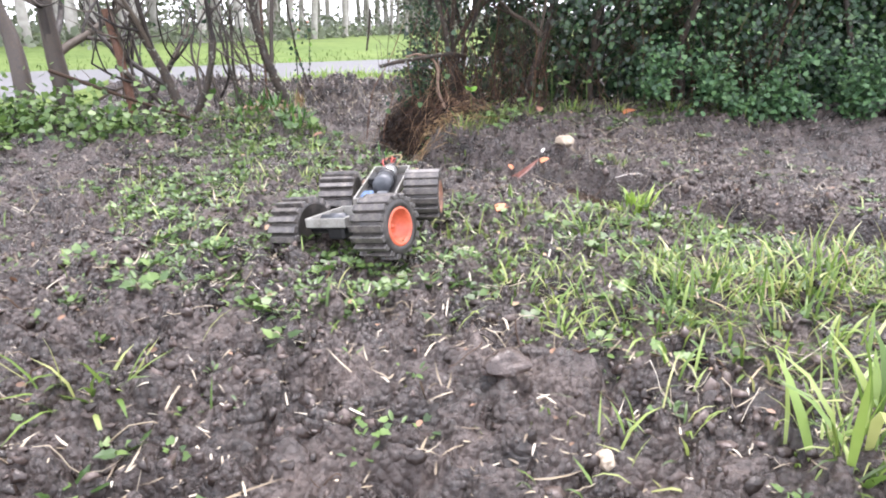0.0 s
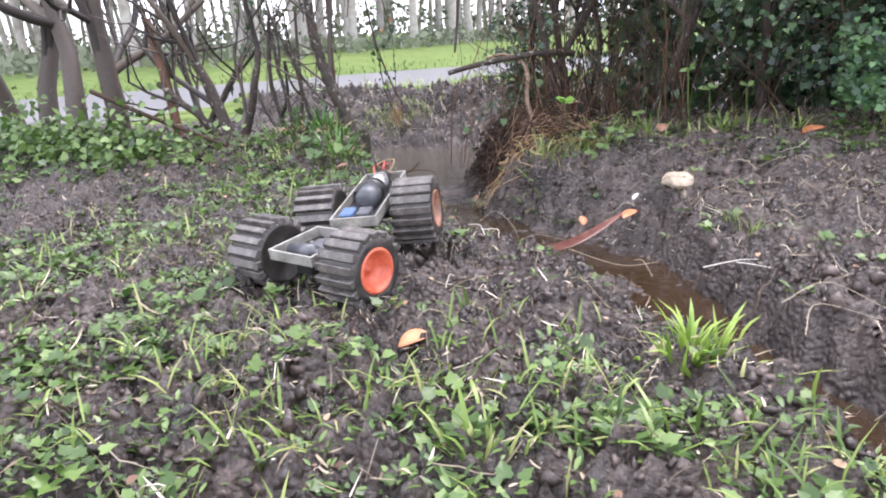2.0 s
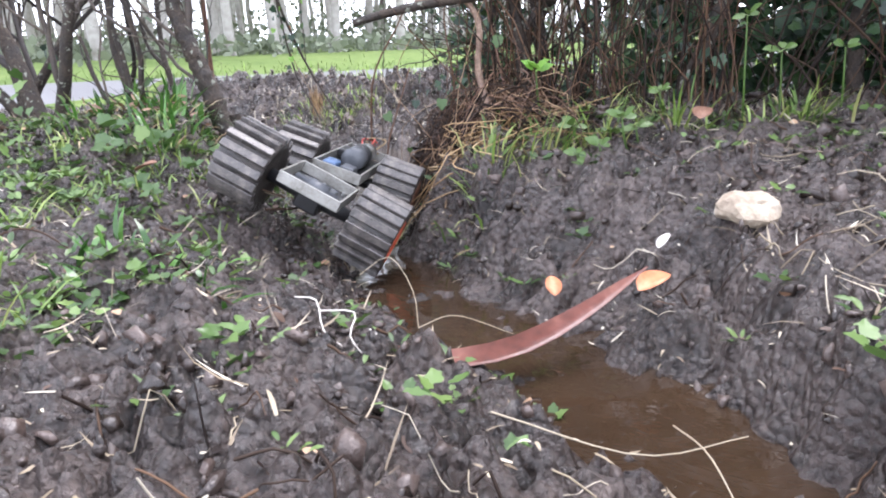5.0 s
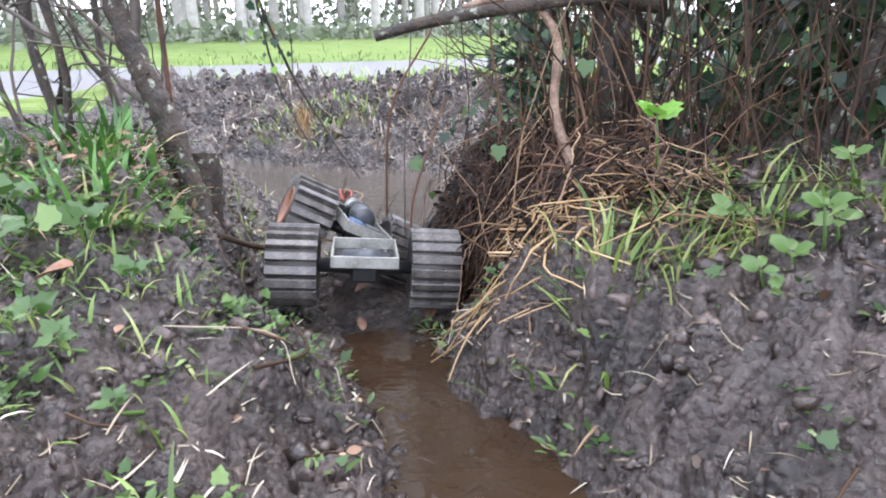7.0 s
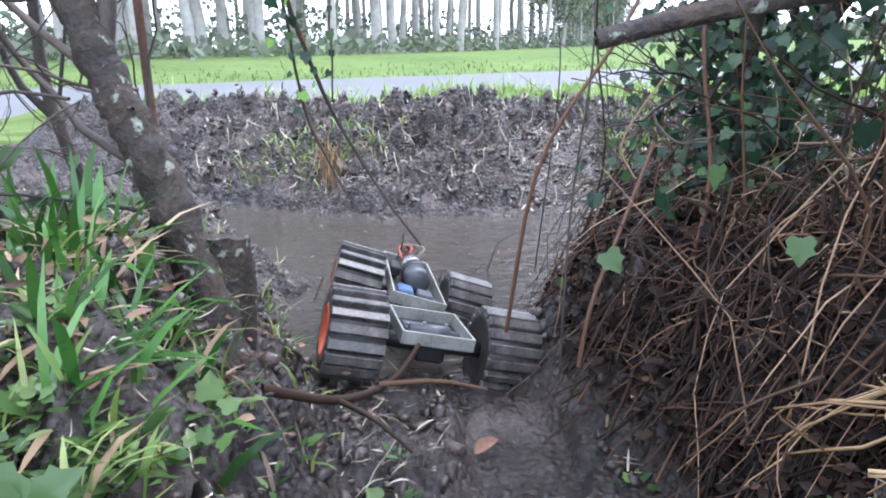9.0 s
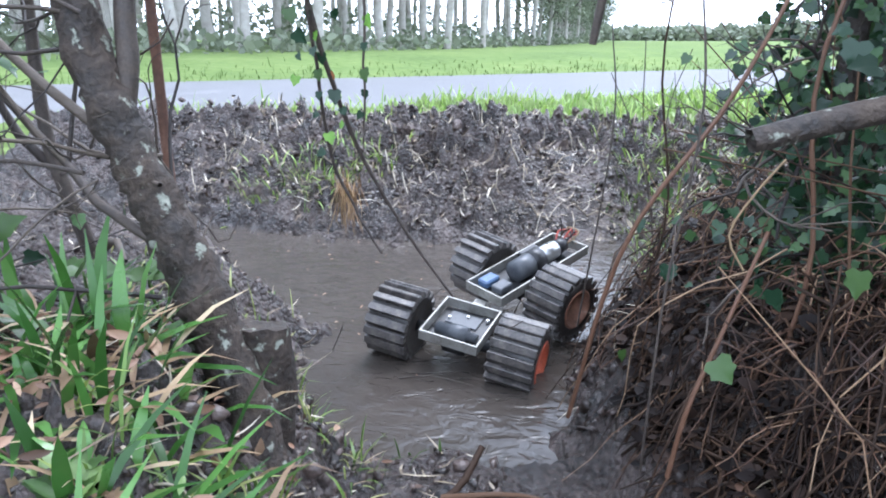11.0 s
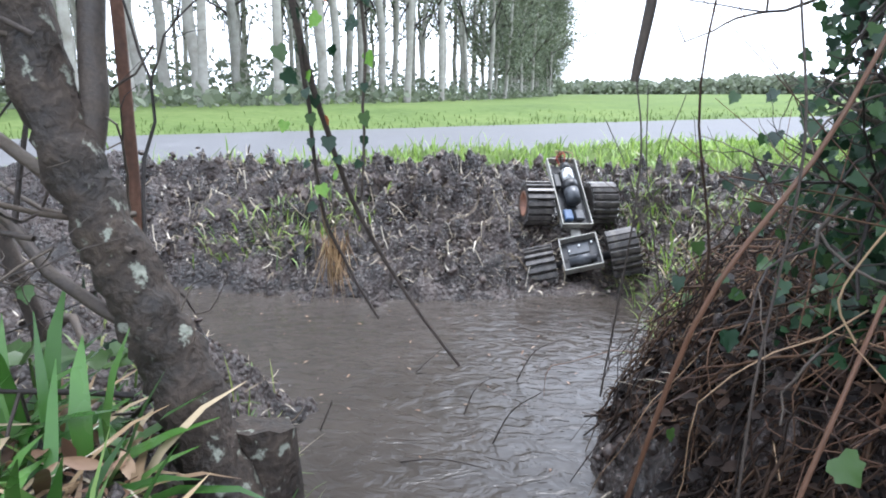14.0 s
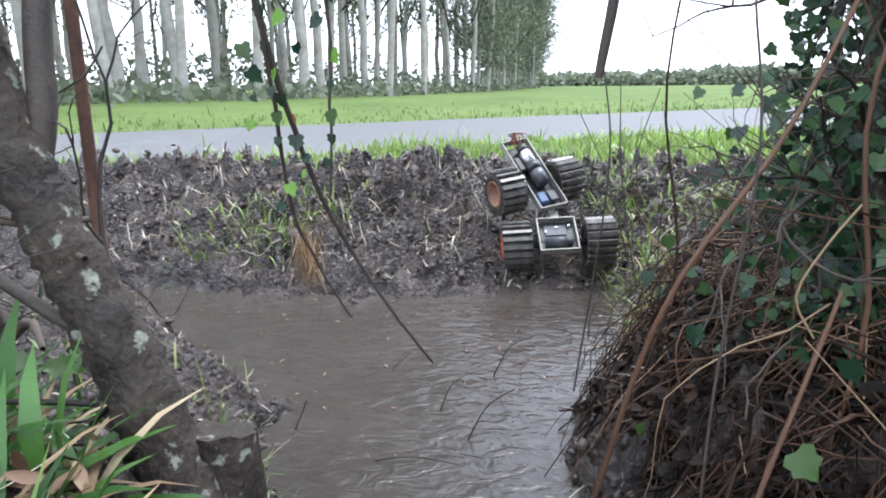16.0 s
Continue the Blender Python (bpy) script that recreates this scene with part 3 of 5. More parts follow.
    tagged(new("chopped_straw", mesh_np("chopped_straw", V, F, PALE_STRAW)), "chopped pale stalks strewn over the far bank", "straw", kind="stuff")
    # clods
    ico = bmesh.new()
    bmesh.ops.create_icosphere(ico, subdivisions=1, radius=1.0)
    T, TF = np.array([v.co for v in ico.verts]), np.array([[v.index for v in f.verts] for f in ico.faces])
    ico.free()
    P = scatter(60000, (-1.9, 1.5, 0.45, 4.95), lambda x, y: dry(x, y) * np.clip(0.2 + 0.7 * smooth(0.45, 0.75, vnoise(x, y, 0.25, 43)) + 0.6 * smooth(4.25, 4.5, y), 0, 1))
    n = len(P)
    r = np.minimum(rng.gamma(1.8, 0.0025, n), 0.0075)[:, None, None]
    V = P[:, None] + r * T[None] * rng.uniform(0.3, 1.7, (n, len(T), 1)) * rng.uniform(0.4, 1.7, (n, 1, 3))
    F = (np.arange(n)[:, None, None] * len(T) + TF[None]).reshape(-1, 3)
    tagged(new("clods", mesh_np("clods", V.reshape(-1, 3), F, CLOD, smooth=False)), "crumbled dark clods of wet soil", "soil", kind="stuff")


def build_bank_clods():
    """Torn lumps of wet soil thrown up along the far bank."""
    shapes = []
    for k in range(5):
        bm = bmesh.new()
        bmesh.ops.create_icosphere(bm, subdivisions=2, radius=1.0)
        for v in bm.verts:
            q = v.co.copy() + Vector((k * 7.1, 0, 0))
            v.co *= 1 + 0.55 * noise.noise(q * 1.3) + 0.35 * noise.noise(q * 3.1)
        me = bpy.data.meshes.new("clod")
        bm.to_mesh(me)
        bm.free()
        me.materials.append(CLOD)
        shapes.append(me)
    P = scatter(420, (-1.5, 0.2, 4.34, 4.98), lambda x, y: 0.25 + 0.75 * smooth(0.4, 0.6, vnoise(x, y, 0.2, 91)))
    for i, p in enumerate(P[:240]):
        if abs(p[0] + 0.33) < 0.17 and p[1] < 4.68:
            continue
        c = new("clod", shapes[i % 5])
        r = min(0.007 + rng.gamma(2, 0.0035), 0.024)
        c.matrix_basis = pose(*p, *rng.uniform(0, 360, 3)) @ Matrix.Diagonal((r * rng.uniform(0.8, 1.5), r, r * rng.uniform(0.6, 1.0), 1))
        tagged(c, "dark torn clod of wet soil on the far bank", "clod", "bank clods")


# ---- single plants and litter ----
def tuft(x, y, n, size, spread, label, mat=None, lean=0.7, wide=0.006, dry_part=0.0):
    root = new("grass_tuft")
    z = at_ground(x, y)
    root.matrix_basis = pose(x, y, z)
    P = np.stack([rng.normal(0, spread, n), rng.normal(0, spread, n), np.zeros(n)], -1)
    P[:, 2] = height(P[:, 0] + x, P[:, 1] + y) - z - 0.004
    head = np.arctan2(P[:, 1], P[:, 0]) + rng.normal(0, 0.6, n)
    V, F = blades(P, size * rng.uniform(0.5, 1.15, n), wide * rng.uniform(0.6, 1.3, n), head, rng.uniform(0.0, lean, n), rng.uniform(0.1, 0.55, n))
    tagged(part_np("grass_clump", V, F, mat or GRASS, root), kind="stuff")
    if dry_part:
        m = int(n * dry_part)
        V, F = blades(P[:m] * 1.2, size * rng.uniform(0.4, 1.0, m), wide * rng.uniform(0.3, 0.8, m), rng.uniform(0, 6.3, m), rng.uniform(0.7, 1.5, m), rng.uniform(0.1, 0.5, m))
        tagged(part_np("dead_grass", V, F, STRAW, root, "dry straw-coloured dead blades"), kind="stuff")
    return tagged(root, label, "grass", "grass tufts")


def leaf_thing(name, pts, width, mat, label, fold=0.15, curl=0.0):
    """One fallen leaf: a pointed, folded strip with thickness along a line."""
    p = bend(pts, 12)
    d = unit(np.gradient(p, axis=0))
    side = unit(np.cross(d, np.array([0, 0, 1.0])))
    up = np.cross(side, d)
    t = np.linspace(0, 1, 12)
    w = (width / 2 * np.sin(np.pi * t ** 0.8) ** 0.7 + 0.0006)[:, None]
    rows = [p - side * w + up * w * (fold + curl), p, p + side * w + up * w * fold]
    rows += [r - up * 0.0006 for r in rows]
    V = np.stack(rows, 1).reshape(-1, 3)
    F = []
    for i in range(11):
        a, b = i * 6, i * 6 + 6
        F += [(a, a + 1, b + 1, b), (a + 1, a + 2, b + 2, b + 1), (a + 3, b + 3, b + 4, a + 4), (a + 4, b + 4, b + 5, a + 5), (a, b, b + 3, a + 3), (a + 2, a + 5, b + 5, b + 2)]
    return tagged(new(name, mesh_np(name, V, F, mat)), label, "leaf", "fallen leaves")


def short_leaf(x, y, z, turn, length, width, mat, label):
    c, s = math.cos(turn) * length / 2, math.sin(turn) * length / 2
    pts = [(x - c, y - s, z - 0.004), (x, y, z + 0.004), (x + c, y + s, z + 0.010)]
    return leaf_thing("fallen_leaf", pts, width, mat, label, 0.25, 0.2)


def stone(x, y, r, squash, label, sink=0.25, mat=None):
    bm = bmesh.new()
    bmesh.ops.create_icosphere(bm, subdivisions=3, radius=r)
    off = Vector((x * 31, y * 17, r * 900))
    for v in bm.verts:
        k = 1 + 0.45 * noise.noise(v.co / r * 0.9 + off) + 0.16 * noise.noise(v.co / r * 2.6 + off)
        v.co = Vector((v.co.x * k * squash[0], v.co.y * k * squash[1], v.co.z * k * squash[2]))
    me = bpy.data.meshes.new("stone")
    bm.to_mesh(me)
    bm.free()
    me.materials.append(mat or STONE)
    ob = new("stone", me)
    ob.matrix_basis = pose(x, y, at_ground(x, y) + r * squash[2] * (1 - 2 * sink), 0, 0, 30)
    return tagged(ob, label, "stone", "stones")


def stick(name, pts, r0, r1, mat, label, category="stick", group="sticks", n=10, twigs=()):
    paths = [(bend(pts, n), r0, r1)] + [(bend(t, 6), r1 * 1.1, r1 * 0.5) for t in twigs]
    V, F = tubes(paths, 6)
    return tagged(new(name, mesh_np(name, V, F, mat)), label, category, group)


def build_litter():
    stone(0.447, 2.505, 0.031, (1.2, 0.9, 0.75), "pale cream lump of stone on dark mud", 0.35)
    stone(0.165, 0.593, 0.011, (1, 1, 0.9), "small white pebble lying on mud")
    stone(0.644, 1.917, 0.009, (1, 1, 0.8), "small white pebble lying on mud")
    stone(0.668, 1.925, 0.011, (1, 1, 0.8), "small pale pebble lying on mud")
    stone(0.45, 1.70, 0.016, (1.2, 1, 0.6), "flat pale pebble beside a grass tuft")
    stone(0.52, 1.74, 0.014, (1.2, 1, 0.6), "grey wet pebble at the trickle's edge", mat=GREYP)
    stone(0.079, 0.754, 0.024, (1.3, 0.9, 0.6), "dark grey flat stone sunk in mud", mat=CLOD)
    stone(-0.505, 1.489, 0.045, (1.4, 0.9, 0.3), "flat grey stone among weeds", mat=CLOD)
    stone(0.02, 1.50, 0.02, (1.2, 1, 0.5), "small grey stone among weeds", mat=CLOD)
    leaf_thing("long_leaf", [(0.085, 2.225, 0.03), (0.15, 2.215, 0.02), (0.225, 2.25, 0.025), (0.285, 2.315, 0.045), (0.345, 2.405, 0.076)], 0.03, RUST_LEAF,
               "long curved red-brown eucalyptus leaf lying over the trickle", 0.35, 0.35)
    short_leaf(0.355, 2.335, 0.080, 0.5, 0.034, 0.03, ORANGE_LEAF, "pale orange dead leaf scrap on mud")
    short_leaf(0.242, 2.395, 0.045, 1.9, 0.028, 0.018, ORANGE_LEAF, "small orange dead leaf on mud")
    short_leaf(0.141, 1.575, at_ground(0.141, 1.575) + 0.001, 0.3, 0.044, 0.036, ORANGE_LEAF, "orange fallen leaf lying among weeds")
    short_leaf(0.40, 2.84, at_ground(0.40, 2.84) + 0.03, 1.4, 0.05, 0.03, BROWN_LEAF, "curled brown leaf under the hedge")
    short_leaf(0.79, 2.90, at_ground(0.79, 2.90) + 0.02, 0.3, 0.06, 0.045, ORANGE_LEAF, "orange-brown leaf at the hedge foot")
    short_leaf(-0.47, 2.553, at_ground(-0.47, 2.553) + 0.03, 0.2, 0.04, 0.03, BROWN_LEAF, "dark red-brown leaf among weeds")
    short_leaf(-0.367, 3.087, at_ground(-0.367, 3.087) + 0.008, 0.4, 0.028, 0.02, BROWN_LEAF, "pale tan leaf floating at the gap's water")
    short_leaf(-0.30, 2.93, at_ground(-0.30, 2.93) + 0.006, 2.2, 0.02, 0.014, BROWN_LEAF, "small brown leaf in the mud of the gap")
    short_leaf(-0.20, 2.98, at_ground(-0.20, 2.98) + 0.01, 1.3, 0.03, 0.016, BROWN_LEAF, "pale brown leaf stuck to the bank")
    short_leaf(0.36, 2.42, 0.10, 0.8, 0.016, 0.011, PALE, "tiny white scrap on mud")
    # pale fibres
    w = [[(0.02, 2.20, 0.085), (0.05, 2.19, 0.088), (0.07, 2.165, 0.07), (0.10, 2.15, 0.062)], [(0.055, 2.185, 0.08), (0.09, 2.19, 0.08), (0.10, 2.16, 0.07), (0.125, 2.14, 0.06)],
         [(0.09, 2.22, 0.05), (0.12, 2.20, 0.045), (0.15, 2.17, 0.04)], [(0.50, 1.93, 0.11), (0.55, 1.95, 0.118), (0.585, 1.98, 0.112)], [(0.55, 1.95, 0.115), (0.57, 1.93, 0.12), (0.60, 1.94, 0.112)]]
    for p in w:
        stick("fibre_strip", p, 0.0009, 0.0005, PALE, "pale curled strip of dry fibre on mud", "fibre", "fibre strips")
    for p in ([(-0.02, 2.42, 0.03), (0.02, 2.43, 0.055), (0.08, 2.36, 0.04), (0.11, 2.30, 0.02)], [(0.11, 2.30, 0.02), (0.15, 2.31, 0.035), (0.22, 2.29, 0.03)],
              [(0.38, 2.12, 0.05), (0.40, 2.05, 0.075), (0.42, 2.01, 0.06)], [(0.60, 1.80, 0.11), (0.66, 1.84, 0.13), (0.73, 1.80, 0.11)], [(0.62, 1.72, 0.10), (0.64, 1.78, 0.12), (0.72, 1.79, 0.10)],
              [(0.27, 2.02, 0.10), (0.36, 2.06, 0.06), (0.43, 2.12, 0.05)], [(-0.30, 2.50, 0.12), (-0.22, 2.55, 0.10), (-0.17, 2.5, 0.08)]):
        stick("dry_stem", p, 0.0007, 0.0004, PALE_STRAW, "thin dry straw-coloured stem lying on mud", "stem", "dry stems")
    stick("forked_branch", [(-0.56, 2.95, at_ground(-0.56, 2.95)), (-0.505, 3.0, 0.02), (-0.46, 3.04, 0.025), (-0.44, 3.08, 0.05)], 0.0055, 0.003, ROOT, "forked pale brown dead branch across the gap",
          twigs=([(-0.47, 3.03, 0.025), (-0.41, 3.04, 0.03), (-0.36, 3.05, 0.02)], [(-0.505, 3.0, 0.02), (-0.46, 2.98, 0.015), (-0.42, 2.97, -0.01)]))
    stick("dead_stick", [(-1.55, 2.75, 0.36), (-1.25, 2.72, 0.26), (-0.98, 2.72, 0.17)], 0.009, 0.006, ROOT, "slanting brown dead stick among the stems")
    stick("dead_stick", [(-0.21, 2.50, 0.09), (-0.19, 2.56, 0.08), (-0.24, 2.62, 0.08)], 0.0022, 0.0014, ROOT, "small forked twig on the mud bank", twigs=([(-0.20, 2.54, 0.10), (-0.24, 2.52, 0.12)],))
    for p in ([(-0.76, 3.52, -0.1), (-0.74, 3.53, -0.05), (-0.73, 3.5, -0.03)], [(-0.55, 3.60, -0.1), (-0.53, 3.61, -0.05), (-0.50, 3.62, -0.03)], [(-0.66, 3.75, -0.1), (-0.62, 3.76, -0.06), (-0.60, 3.79, -0.05)],
              [(-0.62, 3.45, -0.09), (-0.56, 3.43, -0.07), (-0.50, 3.44, -0.085)], [(-0.47, 3.75, -0.1), (-0.44, 3.70, -0.02), (-0.40, 3.66, 0.02)], [(-0.50, 3.52, -0.1), (-0.47, 3.50, -0.03), (-0.43, 3.46, 0.02)]):
        stick("water_twig", p, 0.0013, 0.0007, TWIG, "thin dark twig sticking out of the water", "twig", "twigs in the water")
    for x, y in ((-1.02, 3.93), (-0.97, 3.95), (-0.70, 3.72), (-0.55, 3.80)):
        tuft(x, y, 14, 0.06, 0.018, "drowned pale grass tuft standing in the pool", STRAW, 1.0, 0.004)
    tuft(0.485, 1.665, 70, 0.066, 0.021, "thick bright green grass tuft on bare mud", FRESH, lean=0.6, wide=0.0068)
    tuft(0.58, 2.22, 36, 0.05, 0.018, "thin yellow-green grass tuft on mud", lean=1.0, wide=0.003)
    tuft(0.30, 1.35, 30, 0.05, 0.02, "small green grass tuft on mud")
    for x, y in ((-0.15, 2.17), (-0.20, 2.20), (-0.11, 2.20), (-0.25, 2.18), (-0.16, 2.24)):
        tuft(x, y, 15, 0.045, 0.028, "low broad-bladed green tuft on the mud bank", WET_BLADE, lean=1.5, wide=0.007)
    tuft(0.16, 1.72, 10, 0.05, 0.006, "tiny sprout of green blades")
    tuft(-0.43, 0.735, 26, 0.10, 0.03, "yellowing flattened grass clump", lean=1.5, wide=0.006)
    for x, y in ((0.33, 0.90), (0.42, 1.02), (0.52, 0.98), (0.46, 0.82), (0.66, 1.1), (0.60, 0.95)):
        tuft(x, y, 90, 0.08, 0.055, "bright green grass clump on trampled mud", GRASS, lean=1.1, wide=0.0042, dry_part=0.15)
    for x, y in ((0.40, 0.55), (0.47, 0.62)):
        tuft(x, y, 12, 0.13, 0.02, "a few long green blades", lean=0.8, wide=0.009)
    for x, y in ((-0.62, 2.80), (-0.72, 2.88), (-0.80, 2.80), (-0.58, 2.70)):
        tuft(x, y, 45, 0.085, 0.05, "lush grass tuft on the ditch bank", WET_BLADE, lean=1.5, wide=0.0085, dry_part=0.9)
    for x, y in ((-0.76, 2.96), (-0.68, 2.93), (-0.84, 3.02)):
        tuft(x - 0.03, y, 34, 0.11, 0.045, "broad wet green blades beside the leaning trunk", WET_BLADE, lean=1.5, wide=0.0125, dry_part=0.8)
    for x, y in ((-0.70, 3.22), (-0.76, 3.32), (-0.62, 3.17)):
        tuft(x, y, 45, 0.05, 0.03, "low grass at the pool's muddy edge", lean=1.1, wide=0.003, dry_part=0.3)
    for x, y in ((0.14, 2.78), (0.24, 2.86), (0.36, 2.90), (0.55, 2.93), (0.08, 2.72), (0.75, 2.96), (1.0, 2.97), (1.25, 2.98)):
        tuft(x, y, 45, 0.085, 0.035, "green grass tuft at the hedge foot", lean=1.0, wide=0.0045, dry_part=0.35)
    for x, y in ((-1.18, 4.42), (-1.08, 4.38), (-1.02, 4.46), (-0.12, 4.4), (-0.16, 4.55), (-0.05, 4.25), (-0.20, 4.66), (-1.25, 4.36), (-0.95, 4.5), (-0.02, 4.5), (-0.10, 4.62), (0.05, 4.4)):
        tuft(x, y, 45, 0.07, 0.045, "grass tuft on the churned far bank", FRESH, lean=1.4, wide=0.0045, dry_part=0.3)


def sprig(x, y, z, size, n, label, shape=LOBED, mat=None, foot=None):
    """A leafy sprig on a thin stem."""
    root = new("leafy_sprig")
    root.matrix_basis = pose(x, y, z)
    g = (foot if foot is not None else at_ground(x, y)) - z
    V, F = tubes([(bend([(0.01, 0.02, g), (0.004, 0.0, g / 2), (0, 0, 0)], 6), 0.0022, 0.0015)], 5)
    part_np("stem", V, F, WEED, root)
    a = np.arange(n) * 6.283 / n + 0.4
    for i in range(n):
        out = np.array([[math.cos(a[i]), math.sin(a[i]), rng.uniform(-0.2, 0.8)]])
        V, F = leaves(np.array([[0, 0, 0.0]]) + out * 0.1 * size, out, np.array([[rng.normal(0, 0.4), -0.7, 0.8]]), size * rng.uniform(0.55, 0.9), shape, 0.75)
        part_np("leaf", V, F, mat or BRIGHT_LEAF, root)
    return tagged(root, label, "plant", "leafy sprigs")


def build_sprigs():
    sprig(0.115, 2.90, 0.27, 0.045, 6, "bright green palmate leaf spray on a thin stem")
    for x, y, h, s in ((0.30, 2.80, 0.04, 0.03), (0.25, 2.74, 0.03, 0.028), (0.20, 2.80, 0.04, 0.032), (0.33, 2.90, 0.05, 0.028), (0.52, 2.97, 0.12, 0.034), (0.62, 3.0, 0.12, 0.034), (0.46, 2.95, 0.18, 0.03), (0.22, 2.71, 0.03, 0.025), (0.28, 2.77, 0.06, 0.03)):
        sprig(x, y, at_ground(x, y) + h, s, 6, "fresh green leafy weed at the hedge foot", OVAL, WEED)
    for x, y, h, s in ((-0.50, 2.63, 0.06, 0.055), (-0.57, 2.58, 0.05, 0.06), (-0.62, 2.64, 0.07, 0.06), (-0.45, 2.50, 0.03, 0.045), (-0.40, 2.58, 0.03, 0.04), (-0.38, 2.46, 0.03, 0.035), (-0.30, 2.43, 0.025, 0.03),
                       (-0.86, 3.10, 0.10, 0.06), (-0.92, 3.05, 0.12, 0.065), (-0.80, 3.12, 0.08, 0.05), (-0.33, 2.66, 0.02, 0.03)):
        sprig(x, y, at_ground(x, y) + h * 0.8, s * 0.75, 5, "pale green lobed leaves of a bank weed", LOBED, WEED)


build_cover()
build_bank_clods()
build_litter()
build_sprigs()


def lying_stems(n, box, density, length, radius, mat, name, label, category, arch=0.012):
    """Curved stems lying on the ground, joined."""
    P = scatter(n, box, density)
    m = len(P)
    a, l, k = rng.uniform(0, 6.3, (m, 1)), rng.uniform(*length, (m, 1)), rng.normal(0, 0.25, (m, 1))
    u = np.array([[-0.5, -0.17, 0.17, 0.5]])
    px = P[:, :1] + l * (np.cos(a) * u - np.sin(a) * k * (u * u - 0.1))
    py = P[:, 1:2] + l * (np.sin(a) * u + np.cos(a) * k * (u * u - 0.1))
    pz = np.maximum(height(px, py), WATER_Z) + rng.uniform(0.001, arch, px.shape)
    paths = []
    for pts in np.stack([px, py, pz], -1):
        r = rng.uniform(*radius)
        paths.append((bend(pts, 7, 0.0008), r, r * 0.6))
    V, F = tubes(paths, 4)
    tagged(new(name, mesh_np(name, V, F, mat)), label, category, kind="stuff")


def build_fine_litter():
    open_mud = lambda x, y: dry(x, y) * (0.2 + 0.8 * smooth(0.35, 0.65, vnoise(x, y, 0.3, 81)))
    lying_stems(1500, (-1.2, 1.1, 0.5, 3.2), open_mud, (0.02, 0.09), (0.0005, 0.0012), PALE_STRAW, "dry_fibres", "thin pale root fibres and stalks lying on mud", "fibres")
    lying_stems(1100, (-1.2, 1.1, 0.5, 3.2), open_mud, (0.02, 0.08), (0.0006, 0.0016), ROOT, "dark_rootlets", "dark thin rootlets lying on mud", "roots")
    lying_stems(500, (-1.5, 0.3, 4.3, 5.0), lambda x, y: 0.3 + 0.7 * vnoise(x, y, 0.2, 82), (0.02, 0.09), (0.0009, 0.0024), PALE_STRAW, "bank_stalks", "chopped pale stalks lying over the far bank", "stalks", 0.02)
    # scraps of dead leaf trodden into the mud
    P = scatter(2600, (-1.2, 1.1, 0.5, 3.2), lambda x, y: dry(x, y) * (0.1 + 0.6 * vnoise(x, y, 0.25, 83)))
    n = len(P)
    P[:, 2] += 0.003
    V, F = leaves(P, rng.normal(0, 1, (n, 3)) * np.array([1, 1, 0.25]), rng.normal(0, 0.4, (n, 3)) + np.array([0, 0, 1]), rng.uniform(0.005, 0.017, n), OVAL, 0.7)
    tagged(new("leaf_scraps", mesh_np("leaf_scraps", V, F, SCRAP)), "brown and tan scraps of dead leaf trodden into mud", "leaf litter", kind="stuff")
    # dead leaves under the grass by the leaning trunk
    n = 300
    x, y = rng.normal(-0.75, 0.10, n), rng.normal(2.93, 0.09, n)
    P = np.stack([x, y, height(x, y) + rng.uniform(0.002, 0.025, n)], -1)
    V, F = leaves(P, rng.normal(0, 1, (n, 3)) * np.array([1, 1, 0.7]), rng.normal(0, 0.6, (n, 3)) + np.array([0.3, -0.5, 1]), rng.uniform(0.010, 0.028, n), OVAL, 0.38)
    tagged(new("bank_leaves", mesh_np("bank_leaves", V, F, SCRAP)), "curled tan dead leaves under the bank grass", "leaf litter", kind="stuff")
    # scraps floating on the pool
    n = 260
    x, y = rng.uniform(-1.4, -0.2, n), rng.uniform(3.3, 4.25, n)
    k = pool_field(x, y) < -0.03
    P = np.stack([x, y, np.full(n, WATER_Z + 0.002)], -1)[k]
    n = len(P)
    V, F = leaves(P, rng.normal(0, 1, (n, 3)) * np.array([1, 1, 0.15]), rng.normal(0, 0.15, (n, 3)) + np.array([0, 0, 1]), np.minimum(rng.gamma(2, 0.004, n), 0.011), OVAL, 0.4)
    tagged(new("floating_scraps", mesh_np("floating_scraps", V, F, SCRAP)), "small dead scraps floating on brown water", "leaf litter", kind="stuff")


